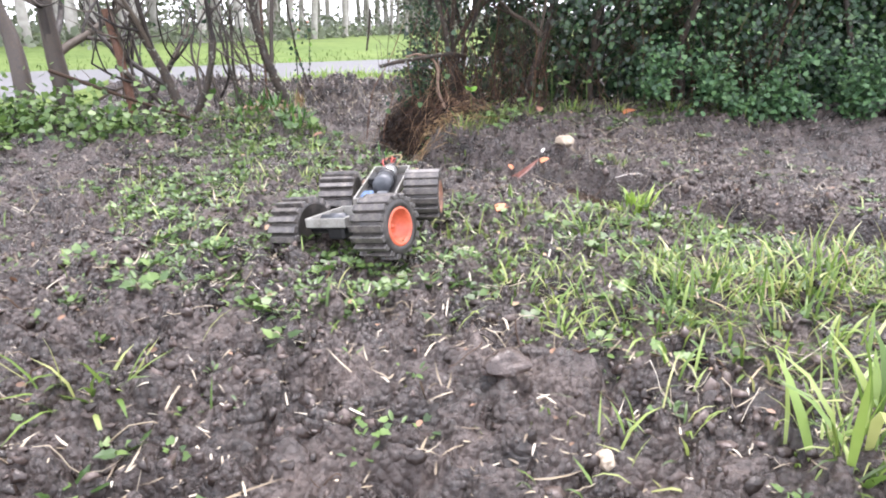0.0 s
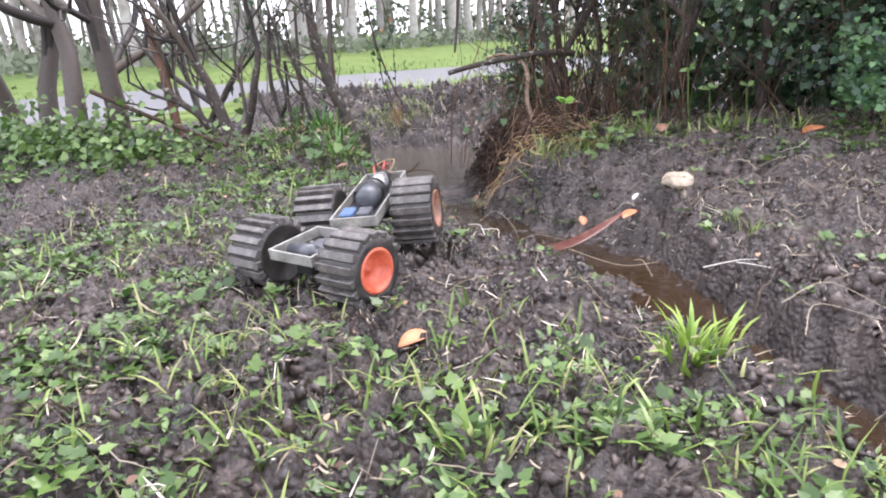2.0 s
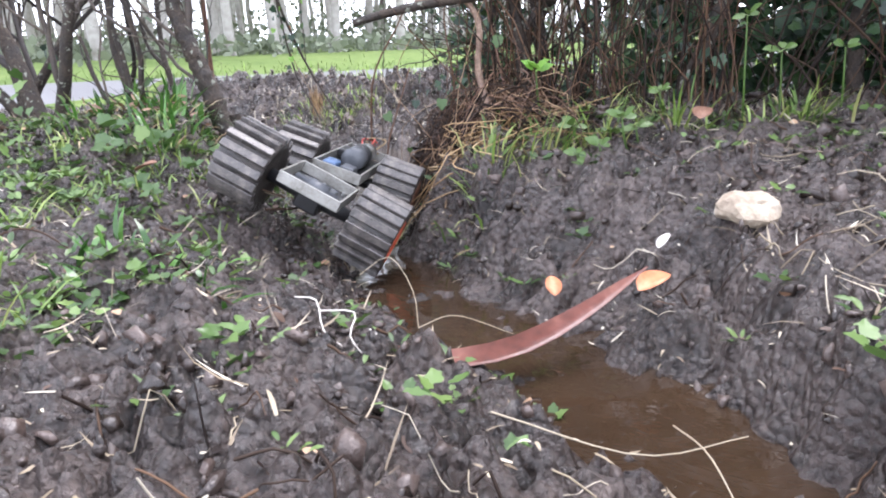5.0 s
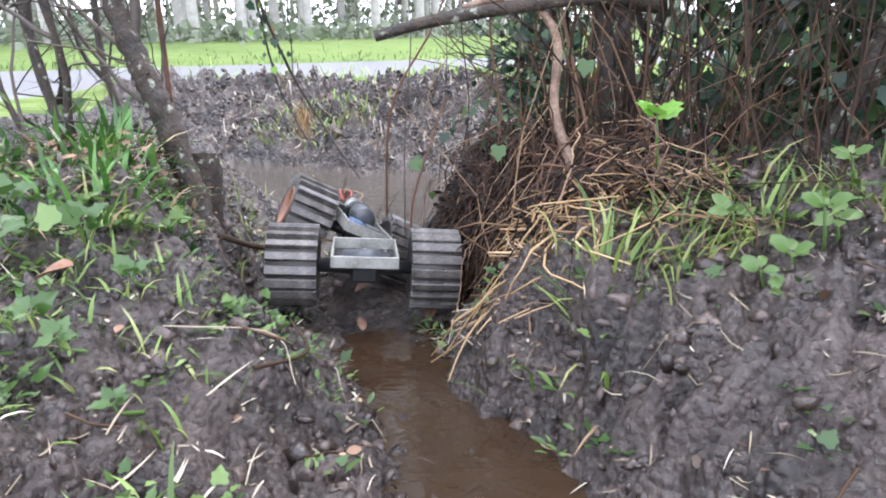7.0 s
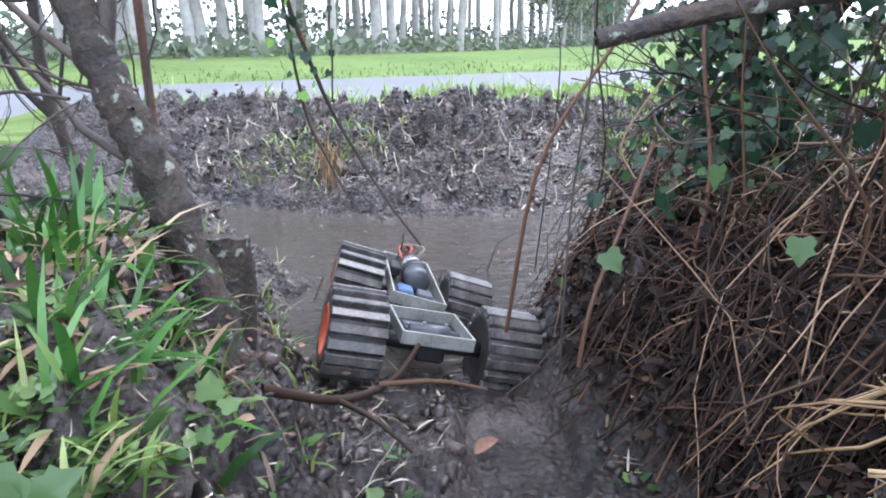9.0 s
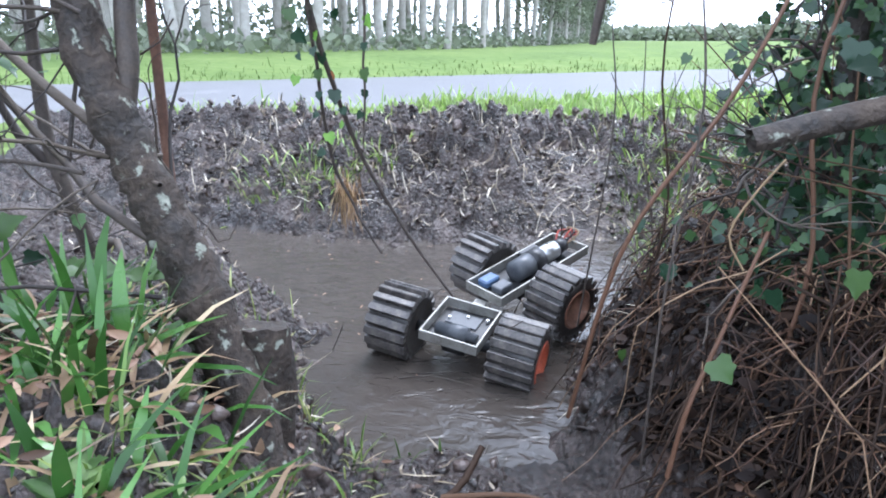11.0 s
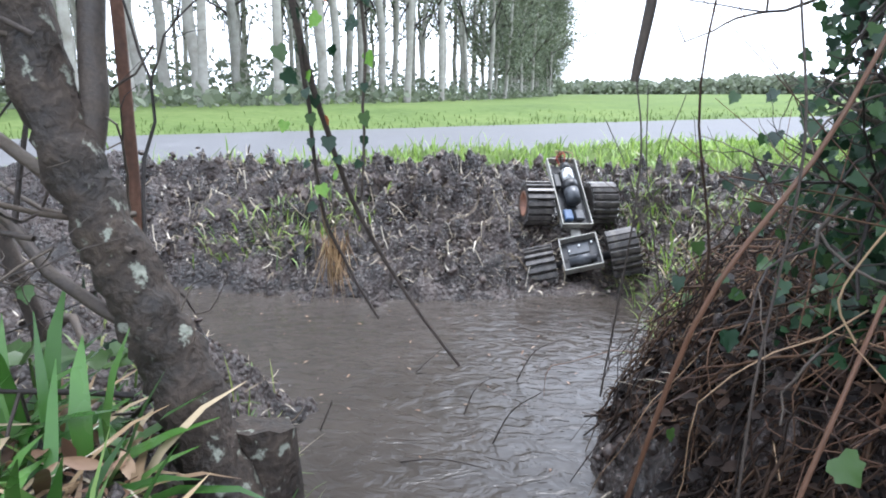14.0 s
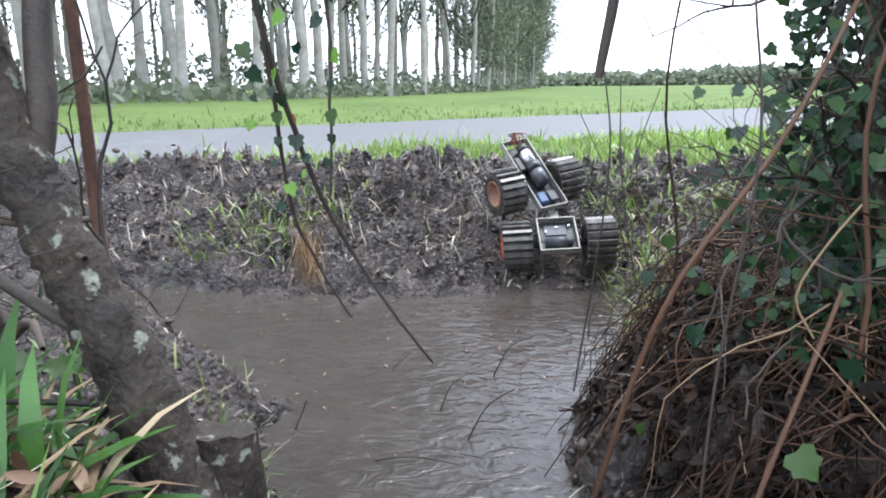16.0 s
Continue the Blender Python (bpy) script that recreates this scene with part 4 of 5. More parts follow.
def build_bank_brush():
    """Rust-brown dead stems spilling from the hedge over the bank, and the straw heap at its far tip."""
    paths = []
    for i in range(620):
        y = rng.uniform(2.86, 3.75)
        x = np.interp(y, [2.8, 3.0, 3.2, 3.6, 3.85], [0.10, 0.0, -0.12, -0.20, -0.14]) + rng.normal(0.03, 0.05)
        z = max(float(height(x, y, 0)), -0.05) + rng.gamma(2.0, 0.022)
        a = rng.normal(3.4, 1.9)
        l = rng.uniform(0.04, 0.17)
        e = np.array([x + math.cos(a) * l, y + math.sin(a) * l, 0.0])
        e[2] = max(float(height(e[0], e[1], 0)), -0.09) + rng.uniform(0.0, 0.05)
        mid = (np.array([x, y, z]) + e) / 2 + np.array([rng.normal(0, 0.03), rng.normal(0, 0.03), rng.uniform(-0.01, 0.04)])
        paths.append((bend([(x, y, z), mid, e], 8, 0.003), rng.uniform(0.0006, 0.0016), 0.0005))
    for i in range(110):
        x, y = rng.uniform(-0.26, 0.5), rng.uniform(2.95, 3.5)
        if x < -0.12 - 0.1 * (y - 3.0):
            y += 0.3
        z = max(float(height(x, y, 0)), -0.09)
        h = rng.uniform(0.10, 0.42)
        lx, ly = rng.normal(0, 0.12), rng.normal(-0.02, 0.06)
        paths.append((bend([(x, y, z), (x + lx * 0.2, y + ly * 0.5, z + h * 0.5), (x + lx, y + ly, z + h)], 7, 0.003), rng.uniform(0.0007, 0.0017), 0.0005))
    V, F = tubes(paths, 4)
    tagged(new("dead_brush", mesh_np("dead_brush", V, F, RUST_STEM)), "rust-brown dead bramble stems tangled over the bank", "brush", kind="stuff")
    for x, y in ((-0.19, 3.92), (-0.13, 4.02), (-0.16, 4.14), (-0.08, 4.10), (-0.22, 3.82), (-0.10, 3.92), (-0.12, 4.26)):
        tuft(x, y, 30, 0.085, 0.04, "straw and green blades heaped on the bank's tip", FRESH, lean=1.4, wide=0.0045, dry_part=1.0)


build_fine_litter()
build_bank_brush()


# ---- trees and shrubs of the ditch hedge ----
def grow(start, direction, length, radius, depth, out, spread=0.5, lift=0.15, kids=3, wiggle=0.12):
    """Collects branch lines for a bare shrub or tree."""
    n = 6
    p, d = np.array(start, float), unit(np.array(direction, float))
    pts = [p]
    for i in range(n):
        d = unit(d + rng.normal(0, wiggle, 3) + np.array([0, 0, lift * 0.4]))
        p = p + d * length / n
        pts.append(p)
    out.append((np.array(pts), radius, radius * (0.6 if depth else 0.25)))
    if depth:
        for k in range(kids):
            i = int(rng.integers(2, n + 1))
            nd = unit(d + rng.normal(0, spread, 3) + np.array([0, 0, lift]))
            grow(pts[i], nd, length * rng.uniform(0.55, 0.85), radius * rng.uniform(0.4, 0.62), depth - 1, out, spread, lift, kids, wiggle)


def shrub(x, y, stems, label, mat, radius=0.018, length=0.5, depth=3, leafy=0):
    root = new("shrub")
    z = at_ground(x, y) - 0.03
    root.matrix_basis = pose(x, y, z)
    for dx, dy, lean_x, lean_y, k in stems:
        out = []
        grow((dx, dy, 0), (lean_x, lean_y, 1), length * k, radius * k, depth, out)
        out = out[:1] + [q for q in out[1:] if q[0][:, 0].max() + x < -0.80]
        V, F = tubes(out[:1], 9)
        trunk = part_np("stem", V, F, mat, root)
        if len(out) < 2:
            continue
        V, F = tubes(out[1:], 5)
        b = part_np("twig_mass", V, F, TWIG, trunk, "bare dark twiggy branches")
        tagged(b, kind="stuff")
        if leafy:
            ends = np.array([o[0][-1] for o in out[1:]])[:leafy]
            V, F = leaves(ends, rng.normal(0, 1, ends.shape) + np.array([0, 0, -0.6]), rng.normal(0, 1, ends.shape) + np.array([0, 0, 1]), rng.uniform(0.015, 0.03, len(ends)), LOBED)
            tagged(part_np("foliage", V, F, IVY, trunk, "small dark green leaves"), kind="stuff")
    return tagged(root, label, "shrub", "hedge shrubs")


def build_left_hedge():
    # the leaning lichen-covered trunk
    tree = new("leaning_tree")
    tree.matrix_basis = pose(0, 0, 0)
    main = bend([(-0.585, 2.985, -0.06), (-0.615, 2.995, 0.04), (-0.655, 3.02, 0.14), (-0.69, 3.03, 0.215), (-0.72, 3.033, 0.285), (-0.748, 3.035, 0.35), (-0.775, 3.04, 0.43), (-0.80, 3.05, 0.55), (-0.83, 3.08, 0.9)], 90, 0.0006)
    V, F = tubes([(main, 0.024, 0.0145)], 14)
    ctr = np.repeat(main, 14, 0)
    V = ctr + (V - ctr) * (0.75 + 0.5 * vnoise(V[:, 0] * 3 + V[:, 2], V[:, 2] + V[:, 1] * 2, 0.022, 51)[:, None] + 0.35 * (vnoise(V[:, 0] * 3 + V[:, 1], V[:, 2], 0.009, 53)[:, None] - 0.3))
    trunk = part_np("trunk", V, F, BARK, tree, "knobbly grey-brown bark with pale lichen")
    fork = bend([(-0.748, 3.035, 0.34), (-0.742, 3.05, 0.40), (-0.742, 3.06, 0.47), (-0.72, 3.10, 0.8)], 14)
    V, F = tubes([(fork, 0.010, 0.008)], 10)
    part_np("limb", V, F, TWIG, tree, "dark smooth upright limb")
    out = []
    for p, d in (((-0.70, 3.03, 0.24), (-0.7, 0.1, 0.4)), ((-0.74, 3.035, 0.33), (-0.8, -0.1, 0.5)), ((-0.77, 3.04, 0.42), (-0.6, 0.3, 0.7)), ((-0.79, 3.05, 0.5), (0.5, 0.4, 0.6)), ((-0.80, 3.05, 0.56), (-0.7, -0.2, 0.6))):
        grow(p, d, 0.28, 0.005, 2, out, 0.6, 0.1)
        for k in range(4):
            grow(np.array(p) + rng.normal(0, 0.02, 3), np.array(d) + rng.normal(0, 0.6, 3), 0.2, 0.0022, 2, out, 0.7, 0.05, 3, 0.2)
    out = [q for q in out if q[0][:, 0].max() < -0.675]
    V, F = tubes(out, 6)
    tagged(part_np("twig_mass", V, F, TWIG, tree, "thin dark side branches"), kind="stuff")
    tagged(tree, "leaning tree trunk with knobbly bark and pale lichen", "tree")
    # sawn stump beside it
    st = new("stump")
    st.matrix_basis = pose(-0.645, 3.06, 0)
    V, F = tubes([(bend([(-0.02, -0.03, -0.12), (-0.012, -0.02, 0.0), (0.0, -0.008, 0.09), (0.006, 0.0, 0.168)], 14, 0.0015), 0.036, 0.024)], 14)
    V = V + (vnoise(V[:, 0] * 3, V[:, 2] + V[:, 1] * 2, 0.02, 52)[:, None] - 0.5) * 0.008
    part_np("stump_body", V, F, BARK, st)
    top = V[-14:]
    c = top.mean(0, keepdims=True) + np.array([[0, 0, 0.002]])
    V = np.vstack([top, c])
    part_np("cut_face", V, [(i, (i + 1) % 14, 14) for i in range(14)], BARK, st, "weathered grey cut face", False)
    tagged(st, "short sawn tree stump with muddy bark", "stump")
    # stakes
    for x, y, r, lean, h, lab in ((-0.815, 3.20, 0.0058, 0.004, 1.1, "thin red-brown wooden stake standing behind a trunk"), (-1.28, 2.86, 0.018, -0.03, 0.42, "weathered orange-brown wooden stake among shrubs")):
        g = at_ground(x, y)
        V, F = tubes([(bend([(x, y, g - 0.1), (x + lean, y, g + h * 0.5), (x + 2.2 * lean, y, g + h)], 10, 0.0008), r, r * 0.9)], 9)
        tagged(new("stake", mesh_np("stake", V, F, POST)), lab, "stake", "stakes")
    stick("sapling", [(-0.93, 3.20, 0.0), (-0.925, 3.20, 0.15), (-0.94, 3.19, 0.25), (-0.955, 3.19, 0.34), (-0.95, 3.2, 0.6)], 0.011, 0.006, TWIG, "slim dark sapling stem on the bank", "sapling", "saplings", 14,
          ([(-0.925, 3.2, 0.17), (-0.88, 3.18, 0.20), (-0.84, 3.14, 0.19)], [(-0.94, 3.19, 0.27), (-0.99, 3.18, 0.33), (-1.0, 3.17, 0.42)]))
    stick("sapling", [(-1.02, 3.10, 0.05), (-1.0, 3.10, 0.2), (-1.03, 3.10, 0.35), (-1.0, 3.1, 0.6)], 0.012, 0.007, TWIG, "slim dark sapling stem on the bank", "sapling", "saplings", 12,
          ([(-1.0, 3.1, 0.22), (-0.95, 3.08, 0.30), (-0.93, 3.05, 0.42)],))
    # multi-stemmed shrubs
    shrub(-1.09, 2.90, ((0, 0, -0.25, 0.05, 1.15), (0.02, 0.02, 0.35, 0.1, 0.9), (-0.03, 0.0, -0.6, 0.1, 0.8)), "bare multi-stemmed shrub on the bank", BARK, 0.020, 0.42)
    shrub(-0.87, 2.97, ((0, 0, -0.25, 0.1, 1.0), (0.03, 0.0, 0.1, 0.2, 0.9), (-0.03, 0.01, -0.5, 0.1, 0.7)), "bare twiggy shrub on the bank", BARK, 0.009, 0.42, leafy=30)
    shrub(-1.68, 2.78, ((0, 0, -0.05, 0.05, 1.3), (0.10, 0.10, 0.0, 0.0, 1.35)), "pair of thick dark trunks wrapped in ivy", TWIG, 0.030, 0.55, 3, 60)
    shrub(-1.98, 2.9, ((0, 0, 0.0, 0.05, 1.3), (-0.2, 0.05, -0.1, 0.0, 1.2)), "dark trunks at the end of the hedge", TWIG, 0.032, 0.55, 3, 60)
    shrub(-1.35, 3.05, ((0, 0, 0.15, 0.05, 1.0), (0.03, 0.0, -0.3, 0.2, 0.9)), "bare thin shrub by the ditch", BARK, 0.016, 0.45)


def build_hanging_twig():
    tw = new("hanging_vine")
    tw.matrix_basis = pose(0, 0, 0)
    a = bend([(-0.735, 3.33, 0.75), (-0.715, 3.37, 0.5), (-0.695, 3.42, 0.36), (-0.672, 3.47, 0.25), (-0.62, 3.50, 0.14), (-0.545, 3.50, 0.035)], 26, 0.0008)
    b = bend([(-0.715, 3.37, 0.5), (-0.71, 3.40, 0.38), (-0.715, 3.45, 0.26), (-0.69, 3.47, 0.18), (-0.648, 3.47, 0.108)], 18, 0.0008)
    c = bend([(-0.66, 3.36, 0.62), (-0.64, 3.38, 0.5), (-0.645, 3.40, 0.38), (-0.655, 3.42, 0.28)], 12, 0.0008)
    V, F = tubes([(a, 0.005, 0.0022), (b, 0.003, 0.002), (c, 0.0025, 0.0015)], 6)
    part_np("stem", V, F, TWIG, tw, "thin dark knotted stems")
    spots = np.concatenate([a[5:13], b[3:9], c[2:10], a[3:6] + 0.02, c[1:5] - 0.03, b[2:6] + np.array([-0.03, 0, 0.02])])
    for i, p in enumerate(spots):
        d = np.array([[rng.normal(0, 0.6), rng.normal(-0.2, 0.3), -1.0]])
        V, F = leaves(p[None] + d * 0.006, d, np.array([[rng.normal(0, 0.5), -1.0, 0.4]]), rng.uniform(0.012, 0.023), LOBED, 0.9)
        part_np("leaf", V, F, (IVY, IVY, BRIGHT_LEAF, IVY, ORANGE_LEAF if i % 10 == 4 else WEED)[i % 5], tw)
    tagged(tw, "hanging bare vine with a few ivy leaves", "vine")
    P = np.array([(-0.757, 3.64, 0.175)]) + rng.normal(0, 1, (90, 3)) * np.array([0.011, 0.011, 0.012])
    V, F = blades(P, rng.uniform(0.05, 0.085, 90), 0.0022, rng.uniform(0, 6.3, 90), rng.uniform(2.5, 3.5, 90), rng.normal(0, 0.15, 90))
    wisp = new("straw_wisp")
    tagged(part_np("dry_grass", V, F, HAY, wisp), kind="stuff")
    V, F = tubes([(bend([(-0.72, 3.45, 0.30), (-0.745, 3.55, 0.22), (-0.757, 3.64, 0.16)], 8), 0.0015, 0.001)], 5)
    part_np("stalk", V, F, STRAW, wisp)
    tagged(wisp, "wisp of dead straw caught on a stalk", "straw")


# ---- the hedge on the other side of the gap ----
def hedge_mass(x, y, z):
    """1 inside the leafy hedge and its unseen overhang, added to shade the bank."""
    # the last z terms push the top outwards, above view, to block light
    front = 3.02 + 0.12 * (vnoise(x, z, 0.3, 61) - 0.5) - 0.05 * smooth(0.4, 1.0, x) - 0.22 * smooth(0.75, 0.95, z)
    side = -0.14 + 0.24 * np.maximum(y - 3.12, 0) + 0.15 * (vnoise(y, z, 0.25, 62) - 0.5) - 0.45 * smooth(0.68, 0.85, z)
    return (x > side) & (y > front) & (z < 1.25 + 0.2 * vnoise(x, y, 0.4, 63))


def build_right_hedge():
    hedge = new("hedge")
    hedge.matrix_basis = pose(0.6, 3.4, 0.1)
    o = np.array([0.6, 3.4, 0.1])
    # main dark limbs
    for x, y, lx, ly, k in ((0.05, 3.12, 0.1, 0.1, 1.0), (0.10, 3.2, -0.3, 0.2, 0.9), (0.35, 3.15, 0.2, 0.1, 1.1), (0.7, 3.2, -0.1, 0.2, 1.0), (1.1, 3.2, 0.1, 0.1, 1.1), (1.5, 3.2, 0.0, 0.1, 1.0), (-0.02, 3.4, -0.1, -0.1, 1.0),
                            (0.03, 3.75, 0.1, 0.1, 1.0), (1.9, 3.2, 0.1, 0.0, 1.0)):
        out = []
        grow((x, y, at_ground(x, y) - 0.03), (lx, ly, 1), 0.6 * k, 0.017 * k, 3, out, 0.5, 0.1, 4, 0.16)
        out = out[:1] + [q for q in out[1:] if q[0][:, 0].min() > -0.16 + 0.1 * (q[0][:, 2].max() > 0.35) and q[0][:, 1].min() > 3.02]
        V, F = tubes(out[:1], 8)
        limb = part_np("stem", V - o, F, BARK, hedge, "dark gnarled hedge stem")
        if len(out) < 2:
            continue
        V, F = tubes(out[1:], 5)
        tagged(part_np("twig_mass", V - o, F, TWIG, limb, "tangled dark branches"), kind="stuff")
    # canes and dead twigs in front
    paths = []
    for i in range(300):
        x = rng.uniform(-0.30, 1.6) if i % 3 else rng.uniform(-0.28, 0.45)
        y = rng.uniform(2.96, 3.25) + (0.0 if x > -0.12 else rng.uniform(0.05, 0.9))
        z = at_ground(x, y) - 0.01
        h = rng.uniform(0.15, 0.75)
        lx, ly = rng.normal(0, 0.28), rng.normal(0.02, 0.14)
        if x < -0.1:
            h *= 0.45
            if i % 4:
                continue
        if x + lx < -0.3:
            lx = 0.05
        paths.append((bend([(x, y, z), (x + lx * 0.3, y + ly * 0.3, z + h * 0.5), (x + lx, y + ly, z + h)], 6, 0.006), rng.uniform(0.0009, 0.003), 0.0007))
    V, F = tubes(paths, 4)
    tagged(part_np("cane_thicket", V - o, F, ROOT, hedge, "dry brown canes and twigs"), kind="stuff")
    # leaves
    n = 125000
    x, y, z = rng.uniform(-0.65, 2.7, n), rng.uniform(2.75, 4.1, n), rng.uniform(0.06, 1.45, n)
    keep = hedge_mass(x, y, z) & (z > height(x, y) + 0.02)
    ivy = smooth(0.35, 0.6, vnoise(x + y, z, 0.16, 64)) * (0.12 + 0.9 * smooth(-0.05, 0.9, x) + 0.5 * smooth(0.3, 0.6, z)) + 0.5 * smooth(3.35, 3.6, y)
    # thinner at mid height; the last term thickens the added shading overhang
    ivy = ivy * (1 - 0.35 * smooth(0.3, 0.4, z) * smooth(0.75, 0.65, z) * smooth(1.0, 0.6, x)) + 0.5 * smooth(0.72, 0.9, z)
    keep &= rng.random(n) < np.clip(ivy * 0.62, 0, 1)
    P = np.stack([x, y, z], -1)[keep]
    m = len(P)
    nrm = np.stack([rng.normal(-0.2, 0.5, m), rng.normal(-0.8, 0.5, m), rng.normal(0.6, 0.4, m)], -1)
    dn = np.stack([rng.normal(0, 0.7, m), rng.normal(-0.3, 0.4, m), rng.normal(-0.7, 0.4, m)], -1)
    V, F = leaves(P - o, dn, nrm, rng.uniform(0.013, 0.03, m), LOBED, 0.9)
    tagged(part_np("foliage", V, F, IVY, hedge, "glossy dark ivy foliage with an unseen overhang added for shade"), kind="stuff")
    n = 15000
    x, y, z = rng.uniform(0.1, 2.8, n), rng.uniform(3.3, 4.0, n), rng.uniform(0.1, 1.4, n)
    keep = (x > 0.1 + 0.36 * (y - 3.3)) & (rng.random(n) < 1 - 0.65 * smooth(0.4, 0.75, z) * smooth(1.2, 0.6, x))
    P = np.stack([x, y, z], -1)[keep]
    m = len(P)
    V, F = leaves(P - o, rng.normal(0, 1, (m, 3)), rng.normal(0, 0.6, (m, 3)) + np.array([-0.3, -1, 0.4]), rng.uniform(0.03, 0.06, m), OVAL, 0.9)
    tagged(part_np("inner_foliage", V, F, IVY, hedge, "dark inner foliage"), kind="stuff")
    # brighter weeds along the foot
    n = 8000
    x = rng.uniform(0.85, 2.5, n)
    y = 2.97 + rng.normal(0, 0.05, n) - 0.05 * smooth(0.4, 1.0, x)
    z = height(x, y) + rng.gamma(2.2, 0.055, n)
    keep = (rng.random(n) < smooth(0.3, 0.6, vnoise(x, z, 0.12, 65))) & (z < 0.62)
    P = np.stack([x, y, z], -1)[keep]
    m = len(P)
    V, F = leaves(P - o, rng.normal(0, 1, (m, 3)) + np.array([0, -0.6, -0.2]), rng.normal(0, 0.4, (m, 3)) + np.array([0, -0.5, 1]), rng.uniform(0.012, 0.028, m), LOBED, 0.85)
    tagged(part_np("fresh_foliage", V, F, NETTLE, hedge, "fresh green nettle-like leaves"), kind="stuff")
    line = bend([(-0.05, 3.30, 0.05), (-0.09, 3.33, 0.25), (-0.075, 3.36, 0.5), (-0.03, 3.4, 0.95)], 24)
    V, F = tubes([(line, 0.016, 0.010)], 8)
    column = part_np("ivy_stem", V - o, F, BARK, hedge, "dark ivy-clad stem")
    m = 2600
    P = line[rng.integers(0, 24, m)] + rng.normal(0, 1, (m, 3)) * np.array([0.055, 0.05, 0.04])
    V, F = leaves(P - o, np.stack([rng.normal(0, 0.7, m), rng.normal(-0.3, 0.4, m), rng.normal(-0.7, 0.4, m)], -1), rng.normal(0, 0.5, (m, 3)) + np.array([-0.3, -0.9, 0.5]), rng.uniform(0.009, 0.019, m), LOBED, 0.9)
    tagged(part_np("ivy_foliage", V, F, IVY, column, "small dark ivy leaves"), kind="stuff")
    out = []
    for i in range(26):
        p = line[rng.integers(3, 22)]
        grow(p, (rng.normal(-0.5, 0.4), rng.normal(-0.2, 0.4), rng.normal(0.3, 0.5)), rng.uniform(0.08, 0.2), 0.0028, 2, out, 0.7, 0.05, 3, 0.2)
    V, F = tubes([q for q in out if q[0][:, 0].min() > -0.30], 5)
    tagged(part_np("twig_mass", V - o, F, TWIG, column, "tangled thin dark twigs"), kind="stuff")
    # single large ivy leaves near the gap
    for p, s, mt in (((-0.262, 3.262, 0.185), 0.045, IVY), ((-0.25, 3.05, 0.175), 0.05, WEED), ((-0.19, 3.335, 0.11), 0.035, WEED), ((-0.10, 3.00, 0.21), 0.05, WEED), ((-0.20, 3.10, 0.22), 0.04, IVY), ((-0.16, 3.04, 0.26), 0.045, WEED),
                     ((-0.28, 3.40, 0.20), 0.04, IVY), ((-0.24, 3.5, 0.22), 0.04, WEED), ((-0.12, 3.25, 0.14), 0.045, IVY), ((-0.05, 2.98, 0.06), 0.04, IVY), ((-0.22, 3.6, 0.12), 0.04, WEED), ((-0.3, 3.3, 0.06), 0.03, WEED),
                     ((-0.19, 3.2, 0.02), 0.04, IVY), ((0.02, 3.0, 0.33), 0.05, WEED), ((-0.06, 3.05, 0.40), 0.045, IVY), ((-0.15, 3.15, 0.42), 0.05, IVY), ((-0.02, 2.99, 0.12), 0.05, WEED)):
        V, F = leaves(np.array([p]) - o, np.array([[rng.normal(0, 0.5), -0.3, -1.0]]), np.array([[rng.normal(-0.3, 0.6), -0.8, rng.uniform(0.1, 1.2)]]), s * 0.5, LOBED, 0.95)
        part_np("leaf", V, F, mt, hedge)
    tagged(hedge, "tall tangled hedge of ivy, brambles and dead canes", "hedge")

    # dead roots and stems hanging over the gap's bank
    roots = []
    for i in range(420):
        y = rng.uniform(2.80, 4.15)
        x = np.interp(y, [2.8, 3.0, 3.2, 3.6, 3.85, 4.15], [0.09, -0.04, -0.17, -0.24, -0.12, -0.04]) + rng.normal(0.03, 0.05)
        z = at_ground(x, y) + rng.uniform(0.0, 0.09)
        a = rng.normal(math.pi * 1.05, 1.5)
        l = rng.uniform(0.04, 0.15)
        e = np.array([x + math.cos(a) * l, y + math.sin(a) * l, 0.0])
        e[2] = at_ground(e[0], e[1]) + rng.uniform(-0.005, 0.03)
        mid = (np.array([x, y, z]) + e) / 2 + np.array([rng.normal(0, 0.02), rng.normal(0, 0.02), rng.uniform(0.0, 0.05)])
        roots.append((bend([(x, y, z), mid, e], 6, 0.002), rng.uniform(0.0007, 0.0022), 0.0006))
    for i in range(1500):
        y = rng.uniform(2.86, 4.15)
        x = np.interp(y, [2.8, 3.0, 3.2, 3.6, 3.85, 4.15], [0.0, -0.14, -0.27, -0.33, -0.2, -0.1]) + rng.gamma(1.6, 0.07)
        a, l = rng.uniform(0, 6.3), rng.uniform(0.03, 0.13)
        p = []
        for k in (-0.5, 0.0, 0.5):
            qx, qy = x + math.cos(a) * l * k, y + math.sin(a) * l * k
            p.append((qx, qy, max(float(height(qx, qy, 0)), -0.1) + rng.uniform(0.0, 0.035)))
        roots.append((bend(p, 5, 0.002), rng.uniform(0.0007, 0.0024), 0.0007))
    V, F = tubes(roots, 4)
    tagged(new("root_tangle", mesh_np("root_tangle", V, F, ROOT)), "tangle of dead brown roots and stems on the bank", "roots", kind="stuff")
    # dead leaves whose near-black colour also stands in for the bank's shade
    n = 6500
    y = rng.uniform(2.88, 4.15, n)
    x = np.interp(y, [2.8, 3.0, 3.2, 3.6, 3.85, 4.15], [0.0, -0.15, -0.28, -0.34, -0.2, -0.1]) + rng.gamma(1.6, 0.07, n)
